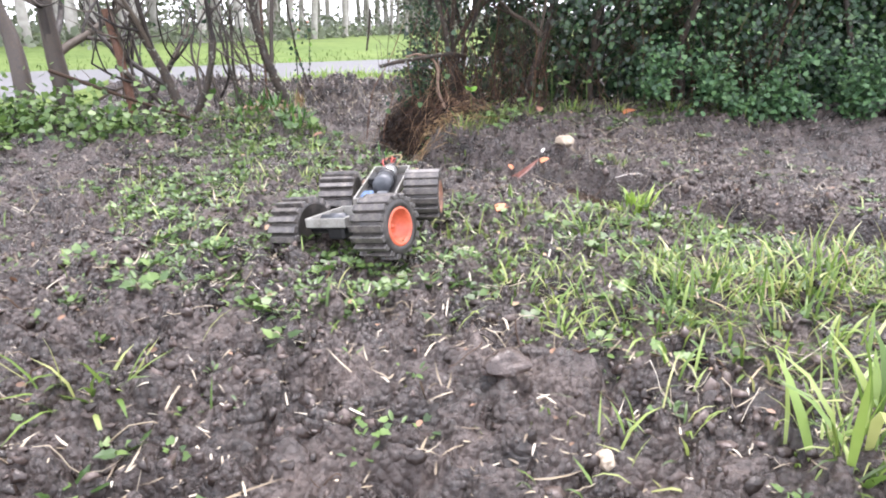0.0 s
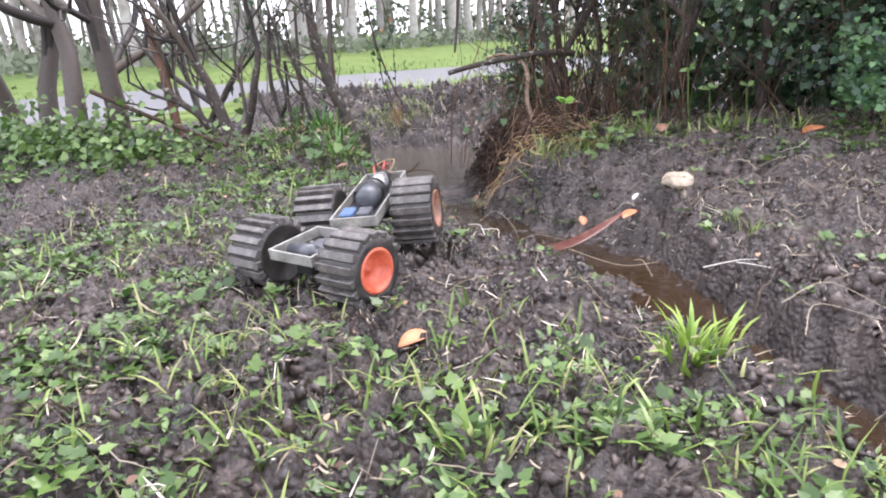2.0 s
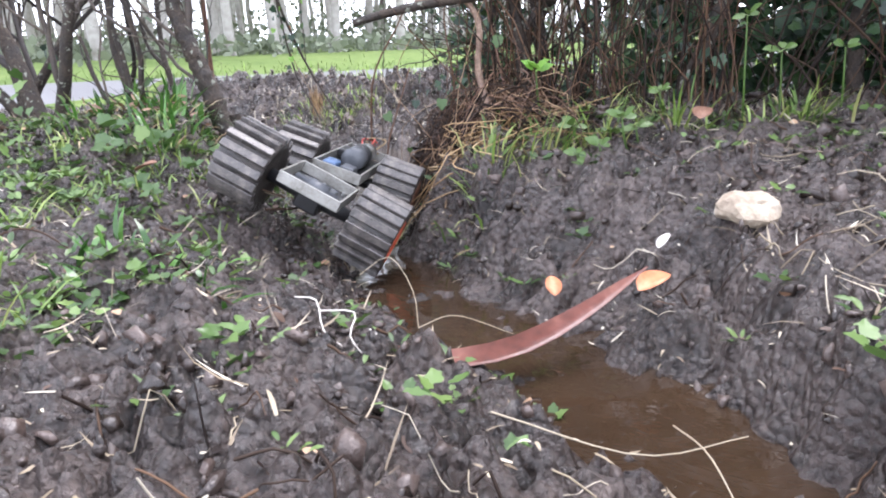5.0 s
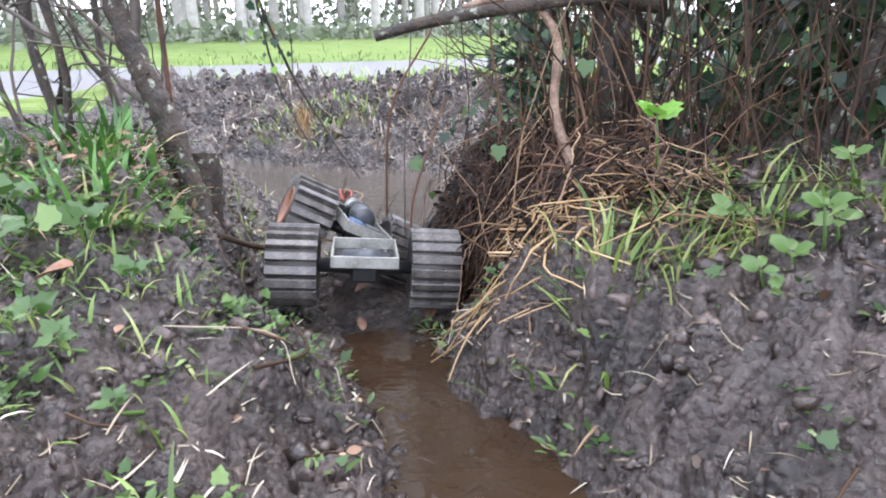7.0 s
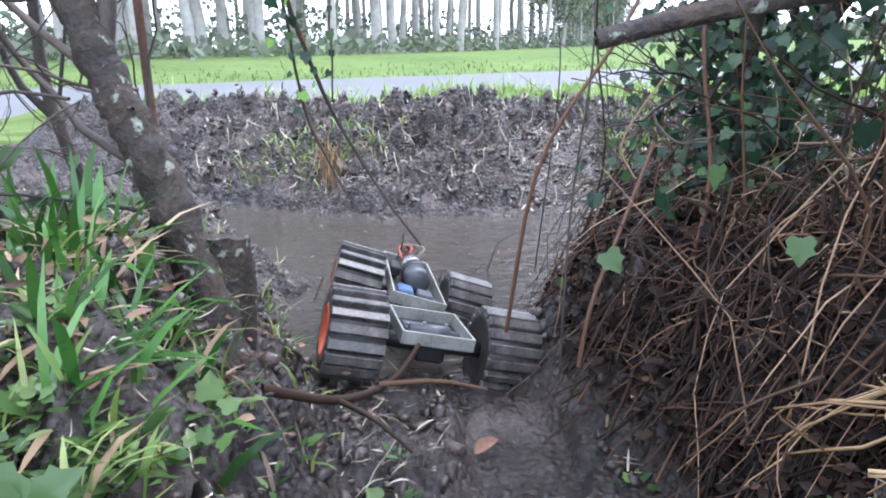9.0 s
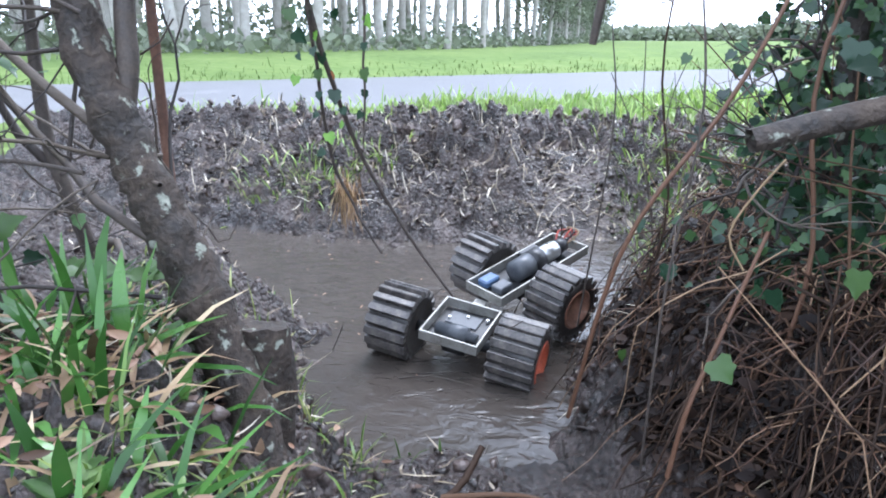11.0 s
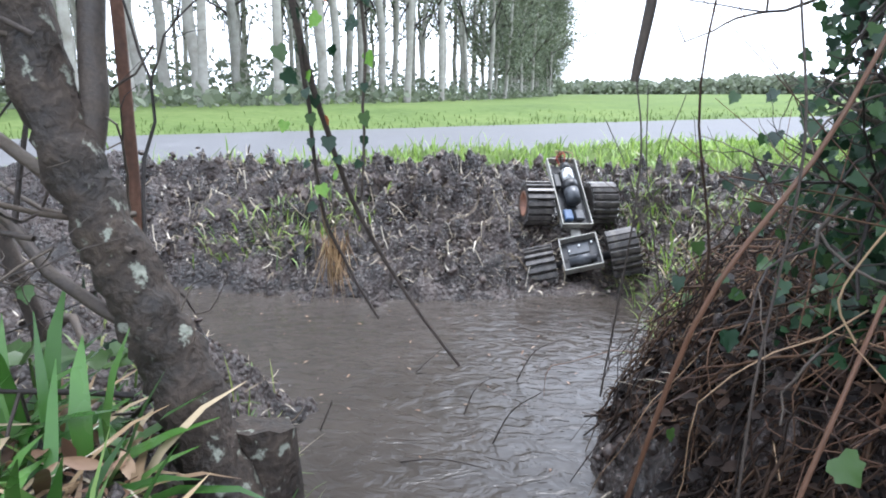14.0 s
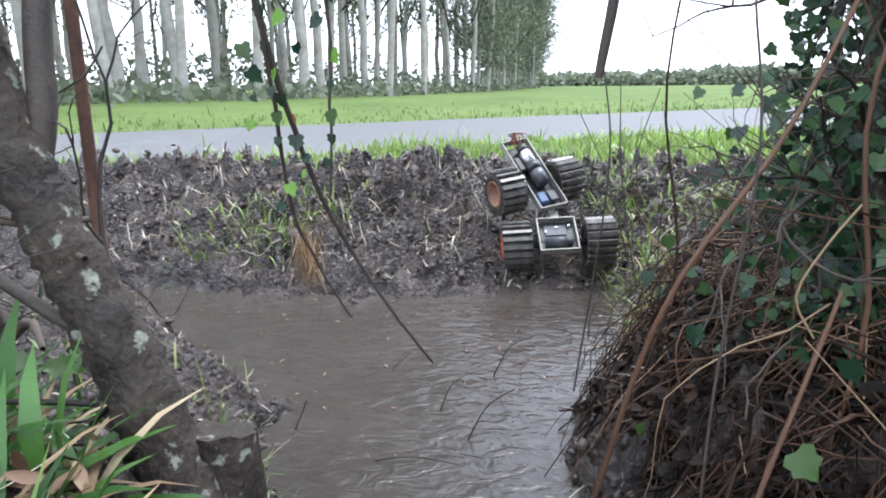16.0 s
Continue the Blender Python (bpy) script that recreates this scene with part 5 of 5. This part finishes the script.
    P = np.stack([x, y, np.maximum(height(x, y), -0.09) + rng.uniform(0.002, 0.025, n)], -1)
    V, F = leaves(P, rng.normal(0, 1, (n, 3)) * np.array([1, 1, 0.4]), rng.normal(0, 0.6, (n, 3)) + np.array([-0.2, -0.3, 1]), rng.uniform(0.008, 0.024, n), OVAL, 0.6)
    tagged(new("leaf_litter", mesh_np("leaf_litter", V, F, SHADED_LITTER)), "dead leaf litter on the hedge bank, colour darkened for shade", "leaf litter", kind="stuff")
    # straw-coloured bundle spilling towards the rut
    hay = []
    for i in range(210):
        s = np.array([0.05 + rng.normal(0, 0.03), 2.88 + rng.normal(0, 0.03), 0.12 + rng.uniform(-0.03, 0.05)])
        a = rng.normal(-2.4, 1.3)
        l = rng.uniform(0.04, 0.19)
        e = s + np.array([math.cos(a) * l, math.sin(a) * l, 0])
        e[2] = max(at_ground(e[0], e[1]), -0.05) + rng.uniform(0.0, 0.03)
        mid = (s + e) / 2 + np.array([rng.normal(0, 0.035), rng.normal(0, 0.035), rng.uniform(-0.02, 0.025)])
        hay.append((bend([s, mid, e], 7, 0.0015), rng.uniform(0.001, 0.0024), 0.0008))
    V, F = tubes(hay, 4)
    tagged(new("hay_bundle", mesh_np("hay_bundle", V, F, HAY)), "spilling bundle of straw-coloured dead stems", "dead stems", kind="stuff")
    # the arching limb over the gap
    stick("arching_limb", [(-0.16, 3.02, 0.40), (-0.12, 3.03, 0.41), (-0.09, 3.03, 0.408), (-0.05, 3.02, 0.395), (-0.022, 3.01, 0.35), (-0.022, 3.00, 0.265), (0.01, 2.97, 0.19), (0.05, 2.94, 0.12), (0.07, 2.92, 0.08)], 0.0045, 0.009, TAN_LIMB,
          "arched brown limb reaching over the gap", "limb", "limbs", 30)
    stick("broken_limb", [(-0.268, 2.955, 0.363), (-0.20, 2.97, 0.380), (-0.11, 2.99, 0.395), (0.02, 3.05, 0.41), (0.10, 3.15, 0.40)], 0.008, 0.012, BARK, "thick grey broken limb end", "limb", "limbs", 14)
    for p, r in (([(-0.21, 3.10, 0.27), (-0.235, 3.09, 0.19), (-0.26, 3.08, 0.11), (-0.27, 3.08, 0.04)], 0.0055), ([(-0.28, 3.12, 0.47), (-0.27, 3.11, 0.36), (-0.285, 3.11, 0.2), (-0.29, 3.11, 0.02)], 0.003),
                 ([(-0.17, 3.15, 0.55), (-0.24, 3.14, 0.38), (-0.32, 3.14, 0.24), (-0.36, 3.2, 0.02)], 0.0055), ([(-0.10, 3.2, 0.6), (-0.16, 3.2, 0.4), (-0.14, 3.2, 0.2), (-0.18, 3.2, 0.0)], 0.006),
                 ([(0.02, 3.1, 0.6), (-0.03, 3.08, 0.45), (0.0, 3.06, 0.3), (0.06, 3.0, 0.12)], 0.007), ([(-0.24, 3.45, 0.6), (-0.27, 3.42, 0.4), (-0.25, 3.4, 0.2), (-0.3, 3.4, 0.0)], 0.004),
                 ([(0.16, 3.0, 0.7), (0.2, 2.98, 0.45), (0.22, 2.96, 0.3), (0.27, 2.95, 0.13)], 0.005), ([(0.33, 2.98, 0.6), (0.34, 2.96, 0.4), (0.33, 2.95, 0.14)], 0.004), ([(-0.33, 3.5, 0.44), (-0.32, 3.48, 0.3), (-0.35, 3.5, 0.0)], 0.003),
                 ([(-0.25, 3.9, 0.42), (-0.24, 3.9, 0.25), (-0.2, 3.9, 0.02)], 0.003), ([(-0.12, 4.2, 0.40), (-0.16, 4.2, 0.25), (-0.14, 4.2, 0.05)], 0.003), ([(-0.30, 4.1, 0.35), (-0.24, 4.1, 0.22), (-0.18, 4.12, 0.02)], 0.003)):
        stick("bramble_cane", p, r * 0.3, r * 0.45, RUST_STEM if r > 0.0052 else ROOT if r > 0.0035 else TWIG, "brown bramble cane rising from the bank", "cane", "bramble canes", 14)
    stick("pale_hook", [(-0.205, 3.10, 0.33), (-0.225, 3.10, 0.30), (-0.24, 3.10, 0.265), (-0.225, 3.10, 0.235)], 0.0009, 0.0009, STRAW, "pale hooked dry stem", "stem", "dry stems")
    stick("hanging_stub", [(-0.335, 3.3, 0.60), (-0.345, 3.3, 0.50), (-0.355, 3.3, 0.435), (-0.358, 3.3, 0.415)], 0.006, 0.004, TWIG, "dark broken stub hanging from above", "stub", "limbs")


# ---- across the road ----
def wood_tree(kind):
    """A tall slim tree: pale trunk, high limbs, loose crown."""
    t = new("poplar_tree")
    h = (10.5, 11.5, 9.5)[kind]
    r = (0.085, 0.105, 0.075)[kind]
    p = bend([(0, 0, -0.2), (0.1 * (kind - 1), 0.05, h * 0.3), (0.25 * (1 - kind), 0.1, h * 0.65), (0, 0.1, h)], 14, 0.02)
    V, F = tubes([(p, r, r * 0.25)], 9)
    part_np("trunk", V, F, PALE_BARK, t, "straight pale grey trunk")
    out, tips = [], []
    low = (0.10, 0.16, 0.07)[kind]
    for i in range(20):
        z = h * rng.uniform(low, 0.95)
        a = rng.uniform(0, 6.3)
        grow((0, 0, z), (math.cos(a), math.sin(a), 0.9), rng.uniform(1.0, 2.4), 0.03, 1, out, 0.5, 0.2, 3)
    V, F = tubes(out, 4)
    crown = part_np("crown", V, F, TWIG, t, "thin grey upswept branches")
    tips = np.concatenate([o[0][2:] for o in out])
    k = (3, 3, 20)[kind]
    P = np.repeat(tips, k, 0) + rng.normal(0, 0.28, (len(tips) * k, 3))
    m = len(P)
    V, F = leaves(P, rng.normal(0, 1, (m, 3)), rng.normal(0, 1, (m, 3)), rng.uniform(0.08, 0.17, m), DIAMOND, 0.8)
    tagged(part_np("foliage", V, F, HAZED_LEAF, crown, "sparse foliage, its green greyed for haze"), kind="stuff")
    return tagged(t, "tall slim tree with pale grey trunk in a row", "tree", "roadside wood")


def build_wood():
    proto = [wood_tree(k) for k in range(3)]
    used = [False] * 3
    edge_x = [-40.0, -14.0, -7.0, -4.3, -3.2, -1.0, 0.4]
    edge_y = [2.0, 9.0, 10.5, 14.0, 17.5, 33.0, 46.0]
    placed = []
    tries = 0
    while len(placed) < 175 and tries < 14000:
        tries += 1
        x = -1.0 - 34 * rng.random() ** 1.4 if tries % 3 else rng.uniform(-9, 1.2)
        y = np.interp(x, edge_x, edge_y) + 24 * rng.random() ** 1.2
        if x > 0.035 * y - 0.3 or road_s(x, y) < 4.6 or any((x - a) ** 2 + (y - b) ** 2 < 0.8 for a, b in placed):
            continue
        placed.append((x, y))
        k = int(rng.integers(0, 2)) if x < 0.0 * y - 3 else (2 if rng.random() < 0.6 else 0)
        m = pose(x, y, at_ground(x, y), rng.normal(0, 1.5), rng.normal(0, 1.5), rng.uniform(0, 360))
        if used[k]:
            copy_thing(proto[k], m)
        else:
            proto[k].matrix_basis = m
            used[k] = True
    # undergrowth between and behind the trunks
    n = 26000
    x = rng.uniform(-45, 1.0, n)
    y = np.interp(x, edge_x, edge_y) + rng.choice([1, 8, 20], n) + rng.normal(0, 1.5, n)
    hgt = (0.3 + 1.6 * vnoise(x, y, 3.0, 71)) * smooth(0, 18, y - np.interp(x, edge_x, edge_y)) + 0.25
    z = height(x, y) + hgt * rng.random(n)
    keep = (x < 0.035 * y - 0.2) & (road_s(x, y) > 4.8)
    P = np.stack([x, y, z], -1)[keep]
    m = len(P)
    V, F = leaves(P, rng.normal(0, 1, (m, 3)), rng.normal(0, 1, (m, 3)), rng.uniform(0.06, 0.2, m), OVAL, 0.9)
    tagged(new("undergrowth", mesh_np("undergrowth", V, F, HAZED_LEAF)), "green undergrowth between the far trunks, paled for haze", "bushes", kind="stuff")
    n = 16000
    u = rng.uniform(0, 1, n)
    x, y = -4 + 75 * u + rng.normal(0, 1, n), 95 + 12 * u + rng.normal(0, 2.5, n)
    z = height(x, y) + (0.6 + 1.5 * vnoise(x, y * 0, 7.0, 72) + 0.9 * vnoise(x, y * 0, 2.0, 73)) * rng.random(n)
    V, F = leaves(np.stack([x, y, z], -1), rng.normal(0, 1, (n, 3)), rng.normal(0, 1, (n, 3)), rng.uniform(0.4, 0.8, n), OVAL, 0.9)
    tagged(new("far_hedgerow", mesh_np("far_hedgerow", V, F, HAZED_LEAF)), "distant hedgerow across the meadow, paled for haze", "hedge", kind="stuff")


build_left_hedge()
build_hanging_twig()
build_right_hedge()
build_wood()


# ---- the tracked-wheel rover ----
MUDDY_ORANGE = material("mud_coated_orange_plastic", [(0.14, 0.075, 0.05), (0.26, 0.13, 0.085), (0.38, 0.18, 0.11)], 30, (0.5, 0.75), 0.3)
SIZE = 0.93
HALF_TRACK, FRONT_HALF_TRACK, WHEEL_R, WHEEL_W = 0.1145, 0.099, 0.067, 0.080
BOX_Y0, BOX_Y1, BOX_W, BOX_Z = -0.049, 0.072, 0.054, 0.030
JOINT_Y, FRONT_AXLE, CH_Y0, CH_Y1, CH_W, CH_Z = 0.109, 0.115, 0.007, 0.272, 0.046, 0.036


def box_bm(x0, x1, y0, y1, z0, z1, bevel=0.0008):
    bm = bmesh.new()
    bmesh.ops.create_cube(bm, size=1.0)
    for v in bm.verts:
        v.co = Vector(((x0 + x1) / 2 + v.co.x * (x1 - x0), (y0 + y1) / 2 + v.co.y * (y1 - y0), (z0 + z1) / 2 + v.co.z * (z1 - z0)))
    if bevel:
        bmesh.ops.bevel(bm, geom=bm.edges[:], offset=bevel, segments=1, affect="EDGES")
    return bm


def lathe(profile, n=36, axis="x"):
    """A turned body: profile of (along, radius)."""
    bm = bmesh.new()
    rings = []
    for a, r in profile:
        ring = []
        for i in range(n):
            c, s = math.cos(i * 2 * math.pi / n) * r, math.sin(i * 2 * math.pi / n) * r
            ring.append(bm.verts.new((a, c, s) if axis == "x" else (c, a, s)))
        rings.append(ring)
    for A, B in zip(rings, rings[1:]):
        for i in range(n):
            bm.faces.new((A[i], A[(i + 1) % n], B[(i + 1) % n], B[i]))
    bm.normal_update()
    return bm


def cleat_mesh():
    """One tread bar: a wedge-backed bar the width of the wheel."""
    bm = box_bm(-WHEEL_W / 2, WHEEL_W / 2, -0.0068, 0.0068, WHEEL_R - 0.013, WHEEL_R, 0.0012)
    for v in bm.verts:
        if v.co.y < 0 and v.co.z > WHEEL_R - 0.004:
            v.co.z -= 0.0035
    me = bpy.data.meshes.new("cleat")
    bm.to_mesh(me)
    bm.free()
    me.materials.append(CLEAT)
    return me


CLEAT_MESH = cleat_mesh()


def wheel(parent, hub_mat, hub_label):
    """A wide cleated wheel on the x axis, its dished hub towards +x."""
    w, r = WHEEL_W / 2, WHEEL_R - 0.010
    tyre = part("wheel", lathe([(-w + 0.004, 0.012), (-w + 0.004, 0.045), (-w, 0.050), (-w, r - 0.003), (-w + 0.003, r), (w - 0.003, r), (w, r - 0.003), (w, 0.040), (w - 0.004, 0.036)]), TYRE, parent, "mud-caked black rubber wheel", True)
    part("hub", lathe([(w - 0.001, 0.040), (w + 0.001, 0.037), (w + 0.001, 0.034), (w - 0.006, 0.031), (w - 0.024, 0.022), (w - 0.025, 0.006), (w - 0.018, 0.005), (w - 0.018, 0.0005)]), hub_mat, tyre, hub_label, True)
    for i in range(18):
        c = new("cleat", CLEAT_MESH)
        c.parent = tyre
        c.matrix_basis = pose(0, 0, 0, i * 20)
    return tyre


def frame_part(name, x, y0, y1, z0, z1, mat, parent, label, wall=0.0035):
    """An open rectangular frame of thin bars."""
    bm = bmesh.new()
    for bx in ((-x, -x + wall, y0, y1), (x - wall, x, y0, y1), (-x + wall, x - wall, y0, y0 + wall), (-x + wall, x - wall, y1 - wall, y1)):
        b = box_bm(*bx, z0, z1, 0.0006)
        me = bpy.data.meshes.new("tmp")
        b.to_mesh(me)
        b.free()
        bm.from_mesh(me)
        bpy.data.meshes.remove(me)
    return part(name, bm, mat, parent, label)


def build_rover():
    rv = new("rover")
    frame_part("rear_frame", BOX_W, BOX_Y0, BOX_Y1, BOX_Z - 0.019, BOX_Z, ALU, rv, "bare aluminium angle frame")
    part("tray", box_bm(-BOX_W + 0.004, BOX_W - 0.004, BOX_Y0 + 0.004, BOX_Y1 - 0.004, BOX_Z - 0.022, BOX_Z - 0.0195), BLACKP, rv)
    part("axle", lathe([(-0.078, 0.0005), (-0.078, 0.011), (-0.03, 0.013), (0.03, 0.013), (0.078, 0.011), (0.078, 0.0005)], 20), BLACKP, rv, "black axle tube", True)
    part("gearbox", box_bm(-0.022, 0.022, -0.024, 0.03, -0.022, 0.005, 0.004), BLACKP, rv)
    part("cross_motor", lathe([(-0.036, 0.0005), (-0.036, 0.012), (-0.012, 0.012), (-0.011, 0.015), (0.022, 0.015), (0.022, 0.008), (0.04, 0.008), (0.04, 0.0005)], 20), GREYP, rv, "grey cross-mounted gear motor", True).matrix_basis = pose(0, -0.012, BOX_Z - 0.012)
    part("circuit_board", box_bm(-0.034, 0.026, 0.018, 0.055, BOX_Z - 0.019, BOX_Z - 0.016), GREYP, rv)
    for x, y in ((-0.03, 0.03), (0.036, 0.05), (0.0, 0.045)):
        part("bolt", lathe([(0, 0.0005), (0, 0.003), (0.006, 0.003), (0.006, 0.0005)], 8), SILVER, rv).matrix_basis = pose(x, y, BOX_Z - 0.018, 0, -90, 0)
    part("hinge_yoke", box_bm(-0.014, 0.014, BOX_Y1, JOINT_Y + 0.006, -0.012, 0.014, 0.003), ALU, rv, "aluminium hinge yoke")
    ch = frame_part("front_chassis", CH_W, CH_Y0, CH_Y1, CH_Z - 0.020, CH_Z, ALU, rv, "long open aluminium chassis frame")
    part("front_gearbox", box_bm(-0.022, 0.022, FRONT_AXLE - 0.03, FRONT_AXLE + 0.03, -0.02, 0.014, 0.004), BLACKP, ch)
    part("front_axle", lathe([(-0.078, 0.0005), (-0.078, 0.011), (0.078, 0.011), (0.078, 0.0005)], 20), BLACKP, ch, "black axle tube", True).matrix_basis = pose(0, FRONT_AXLE, 0)
    part("floor_plate", box_bm(-CH_W + 0.004, CH_W - 0.004, CH_Y0 + 0.01, CH_Y1 - 0.02, CH_Z - 0.020, CH_Z - 0.0175), BLACKP, ch)
    z = CH_Z + 0.002
    part("motor_case", lathe([(0.088, 0.0005), (0.088, 0.008), (0.090, 0.0215), (0.134, 0.0225), (0.136, 0.019), (0.136, 0.0005)], 24, "y"), GREYP, ch, "grey planetary gear case", True).matrix_basis = pose(0.004, 0, z)
    part("collar", lathe([(0.136, 0.0005), (0.136, 0.0235), (0.164, 0.0235), (0.166, 0.0005)], 24, "y"), BLACKP, ch, "black motor clamp", True).matrix_basis = pose(0.004, 0, z)
    part("motor_can", lathe([(0.166, 0.0005), (0.166, 0.0185), (0.212, 0.0185), (0.215, 0.015), (0.215, 0.0005)], 24, "y"), SILVER, ch, "silver motor can", True).matrix_basis = pose(0.004, 0, z)
    part("end_cap", lathe([(0.215, 0.0005), (0.215, 0.016), (0.24, 0.015), (0.242, 0.0005)], 20, "y"), BLACKP, ch, smooth=True).matrix_basis = pose(0.004, 0, z)
    part("battery", box_bm(-0.034, -0.008, 0.026, 0.064, CH_Z - 0.014, CH_Z + 0.001, 0.003), BLUE, ch, "blue shrink-wrapped battery")
    part("servo", box_bm(0.0, 0.026, 0.028, 0.062, CH_Z - 0.014, CH_Z, 0.002), GREYP, ch, "muddy grey servo")
    part("speed_controller", box_bm(-0.04, -0.022, 0.15, 0.20, CH_Z - 0.012, CH_Z + 0.004, 0.002), BLACKP, ch)
    for k in range(5):
        p = bend([(-0.012 + 0.006 * k, 0.238, z), (-0.02 + 0.012 * k, 0.262, z + 0.016 + 0.003 * k), (0.012 - 0.008 * k, 0.285, z + 0.012), (0.01 * k - 0.02, 0.268, z - 0.006)], 12)
        V, F = tubes([(p, 0.0018, 0.0018)], 6)
        part_np("wire", V, F, (RED, ROOT, RED, BLACKP, STRAW)[k], ch)
    V, F = tubes([(bend([(-0.018, 0.262, z - 0.01), (-0.016, 0.263, z + 0.02), (-0.02, 0.262, z + 0.045)], 8), 0.0016, 0.0012)], 6)
    part_np("antenna", V, F, BLACKP, ch, "short black antenna")
    wheels = [wheel(rv, ORANGE, "bright orange dished hub") for _ in range(2)] + [wheel(rv, MUDDY_ORANGE, "mud-smeared orange dished hub") for _ in range(2)]
    done = set()
    for o in rv.children_recursive:
        if o.data.name not in done:
            done.add(o.data.name)
            o.data.transform(Matrix.Scale(SIZE, 4))
        o.location = o.location * SIZE
    tagged(rv, "homemade articulated rover with four muddy cleated wheels", "rover")
    return rv, ch, wheels


rover, front_chassis, rover_wheels = build_rover()

# seconds, rear axle's place, its tilt, roll and heading, and the front half's tilt, roll and turn on the hinge
ROVER_ROWS = [
    (0.0, -0.197, 1.268, 0.156, 0.8, -9.4, -32.3, 7.9, 5.9, 26.8),
    (0.5, -0.170, 1.393, 0.137, 4.9, -3.6, -15.5, 2.0, 0.8, 4.9),
    (1.0, -0.151, 1.475, 0.138, 6.9, -1.9, -17.6, 2.9, 5.0, 6.3),
    (1.5, -0.122, 1.600, 0.154, 6.9, -2.5, -22.0, 5.2, 3.8, 21.6),
    (2.0, -0.104, 1.748, 0.152, 5.3, -0.9, -17.3, 2.5, -0.7, 26.5),
    (2.5, -0.131, 1.861, 0.162, 0.4, -3.0, -7.2, -1.0, -5.5, 11.5),
    (3.0, -0.127, 2.000, 0.151, 5.0, -2.4, -5.4, 4.7, 7.4, 15.8),
    (4.3, -0.140, 2.320, 0.120, -5.0, 10.0, 4.0, 0.0, -4.0, 8.0),
    (5.3, -0.166, 2.625, 0.078, -1.0, 33.5, 16.0, 1.0, -11.0, -4.0),
    (5.5, -0.173, 2.658, 0.063, 0.8, 33.6, 19.4, 0.6, -11.1, -8.8),
    (6.0, -0.201, 2.720, 0.063, -3.5, 22.9, 19.4, 4.0, 12.0, 12.0),
    (6.5, -0.280, 2.909, 0.017, 4.8, 7.8, 18.4, 3.4, 38.7, 27.5),
    (7.0, -0.297, 2.944, 0.025, -2.4, 4.6, 23.2, 0.0, 24.0, 12.0),
    (7.5, -0.359, 3.012, 0.047, -17.6, -4.0, 23.6, 5.8, 29.4, 10.7),
    (8.0, -0.369, 3.072, 0.050, -18.2, 4.2, 19.2, 4.0, 8.0, 6.0),
    (8.5, -0.468, 3.267, -0.029, -7.2, 14.9, 25.4, 2.0, 0.0, 1.8),
    (9.0, -0.473, 3.254, -0.030, -3.5, 14.4, 24.8, 2.0, 5.5, -4.6),
    (9.6, -0.532, 3.334, -0.039, 3.0, 20.1, 25.8, 6.4, -12.1, -34.0),
    (10.6, -0.540, 3.486, -0.050, 9.0, 9.0, -4.0, 3.0, -4.0, -26.0),
    (11.8, -0.526, 3.657, -0.036, 13.0, -3.8, -40.0, 6.0, -2.0, -14.0),
    (12.0, -0.489, 3.716, -0.034, 13.0, -8.7, -50.0, 1.9, 4.0, 9.1),
    (12.5, -0.391, 3.872, -0.023, 6.2, -10.0, -41.3, 6.4, -0.9, 30.2),
    (13.1, -0.329, 3.973, -0.012, 13.9, -12.6, -27.1, 14.0, 11.7, 35.3),
    (13.5, -0.297, 4.214, -0.051, 29.3, -8.8, -15.5, 13.6, 9.5, 32.5),
    (14.0, -0.312, 4.377, -0.024, 34.1, -13.8, 0.9, 8.5, 20.6, 3.9),
    (14.5, -0.317, 4.361, 0.009, 40.1, 0.8, 3.4, 9.3, 14.7, 26.8),
    (16.0, -0.322, 4.356, 0.011, 35.2, -3.1, 5.1, 10.1, 11.2, 23.5),
]


def motions():
    """The rover drives over the weeds, down the rut, through the pool and up the far bank."""
    walk(rover, [(r[0], pose(*r[1:7])) for r in ROVER_ROWS])
    T = np.array([r[0] for r in ROVER_ROWS])
    A = np.array(ROVER_ROWS)
    run = np.concatenate([[0], np.cumsum(np.linalg.norm(np.diff(A[:, 1:3], axis=0), axis=1))])
    run[T > 14.2] = run[T > 14.2][0]
    times = [round(0.1 * i, 1) for i in range(161)]
    hinge, spins = [], [[], [], [], []]
    for t in times:
        a, b, c = (float(np.interp(t, T, A[:, k])) for k in (7, 8, 9))
        turn = -math.degrees(float(np.interp(t, T, run)) / (SIZE * WHEEL_R))
        h = pose(0, SIZE * JOINT_Y, 0, a, b, c)
        hinge.append((t, h))
        for i, (m, sx) in enumerate(((pose(0, 0, 0), 1), (pose(0, 0, 0), -1), (h, 1), (h, -1))):
            x, y = (FRONT_HALF_TRACK, FRONT_AXLE) if i > 1 else (HALF_TRACK, 0)
            spins[i].append((t, m @ pose(SIZE * sx * x, SIZE * y, 0, turn) @ pose(0, 0, 0, 0, 0, 0 if sx > 0 else 180)))
    walk(front_chassis, hinge)
    for wh, rows in zip(rover_wheels, spins):
        walk(wh, rows)


motions()
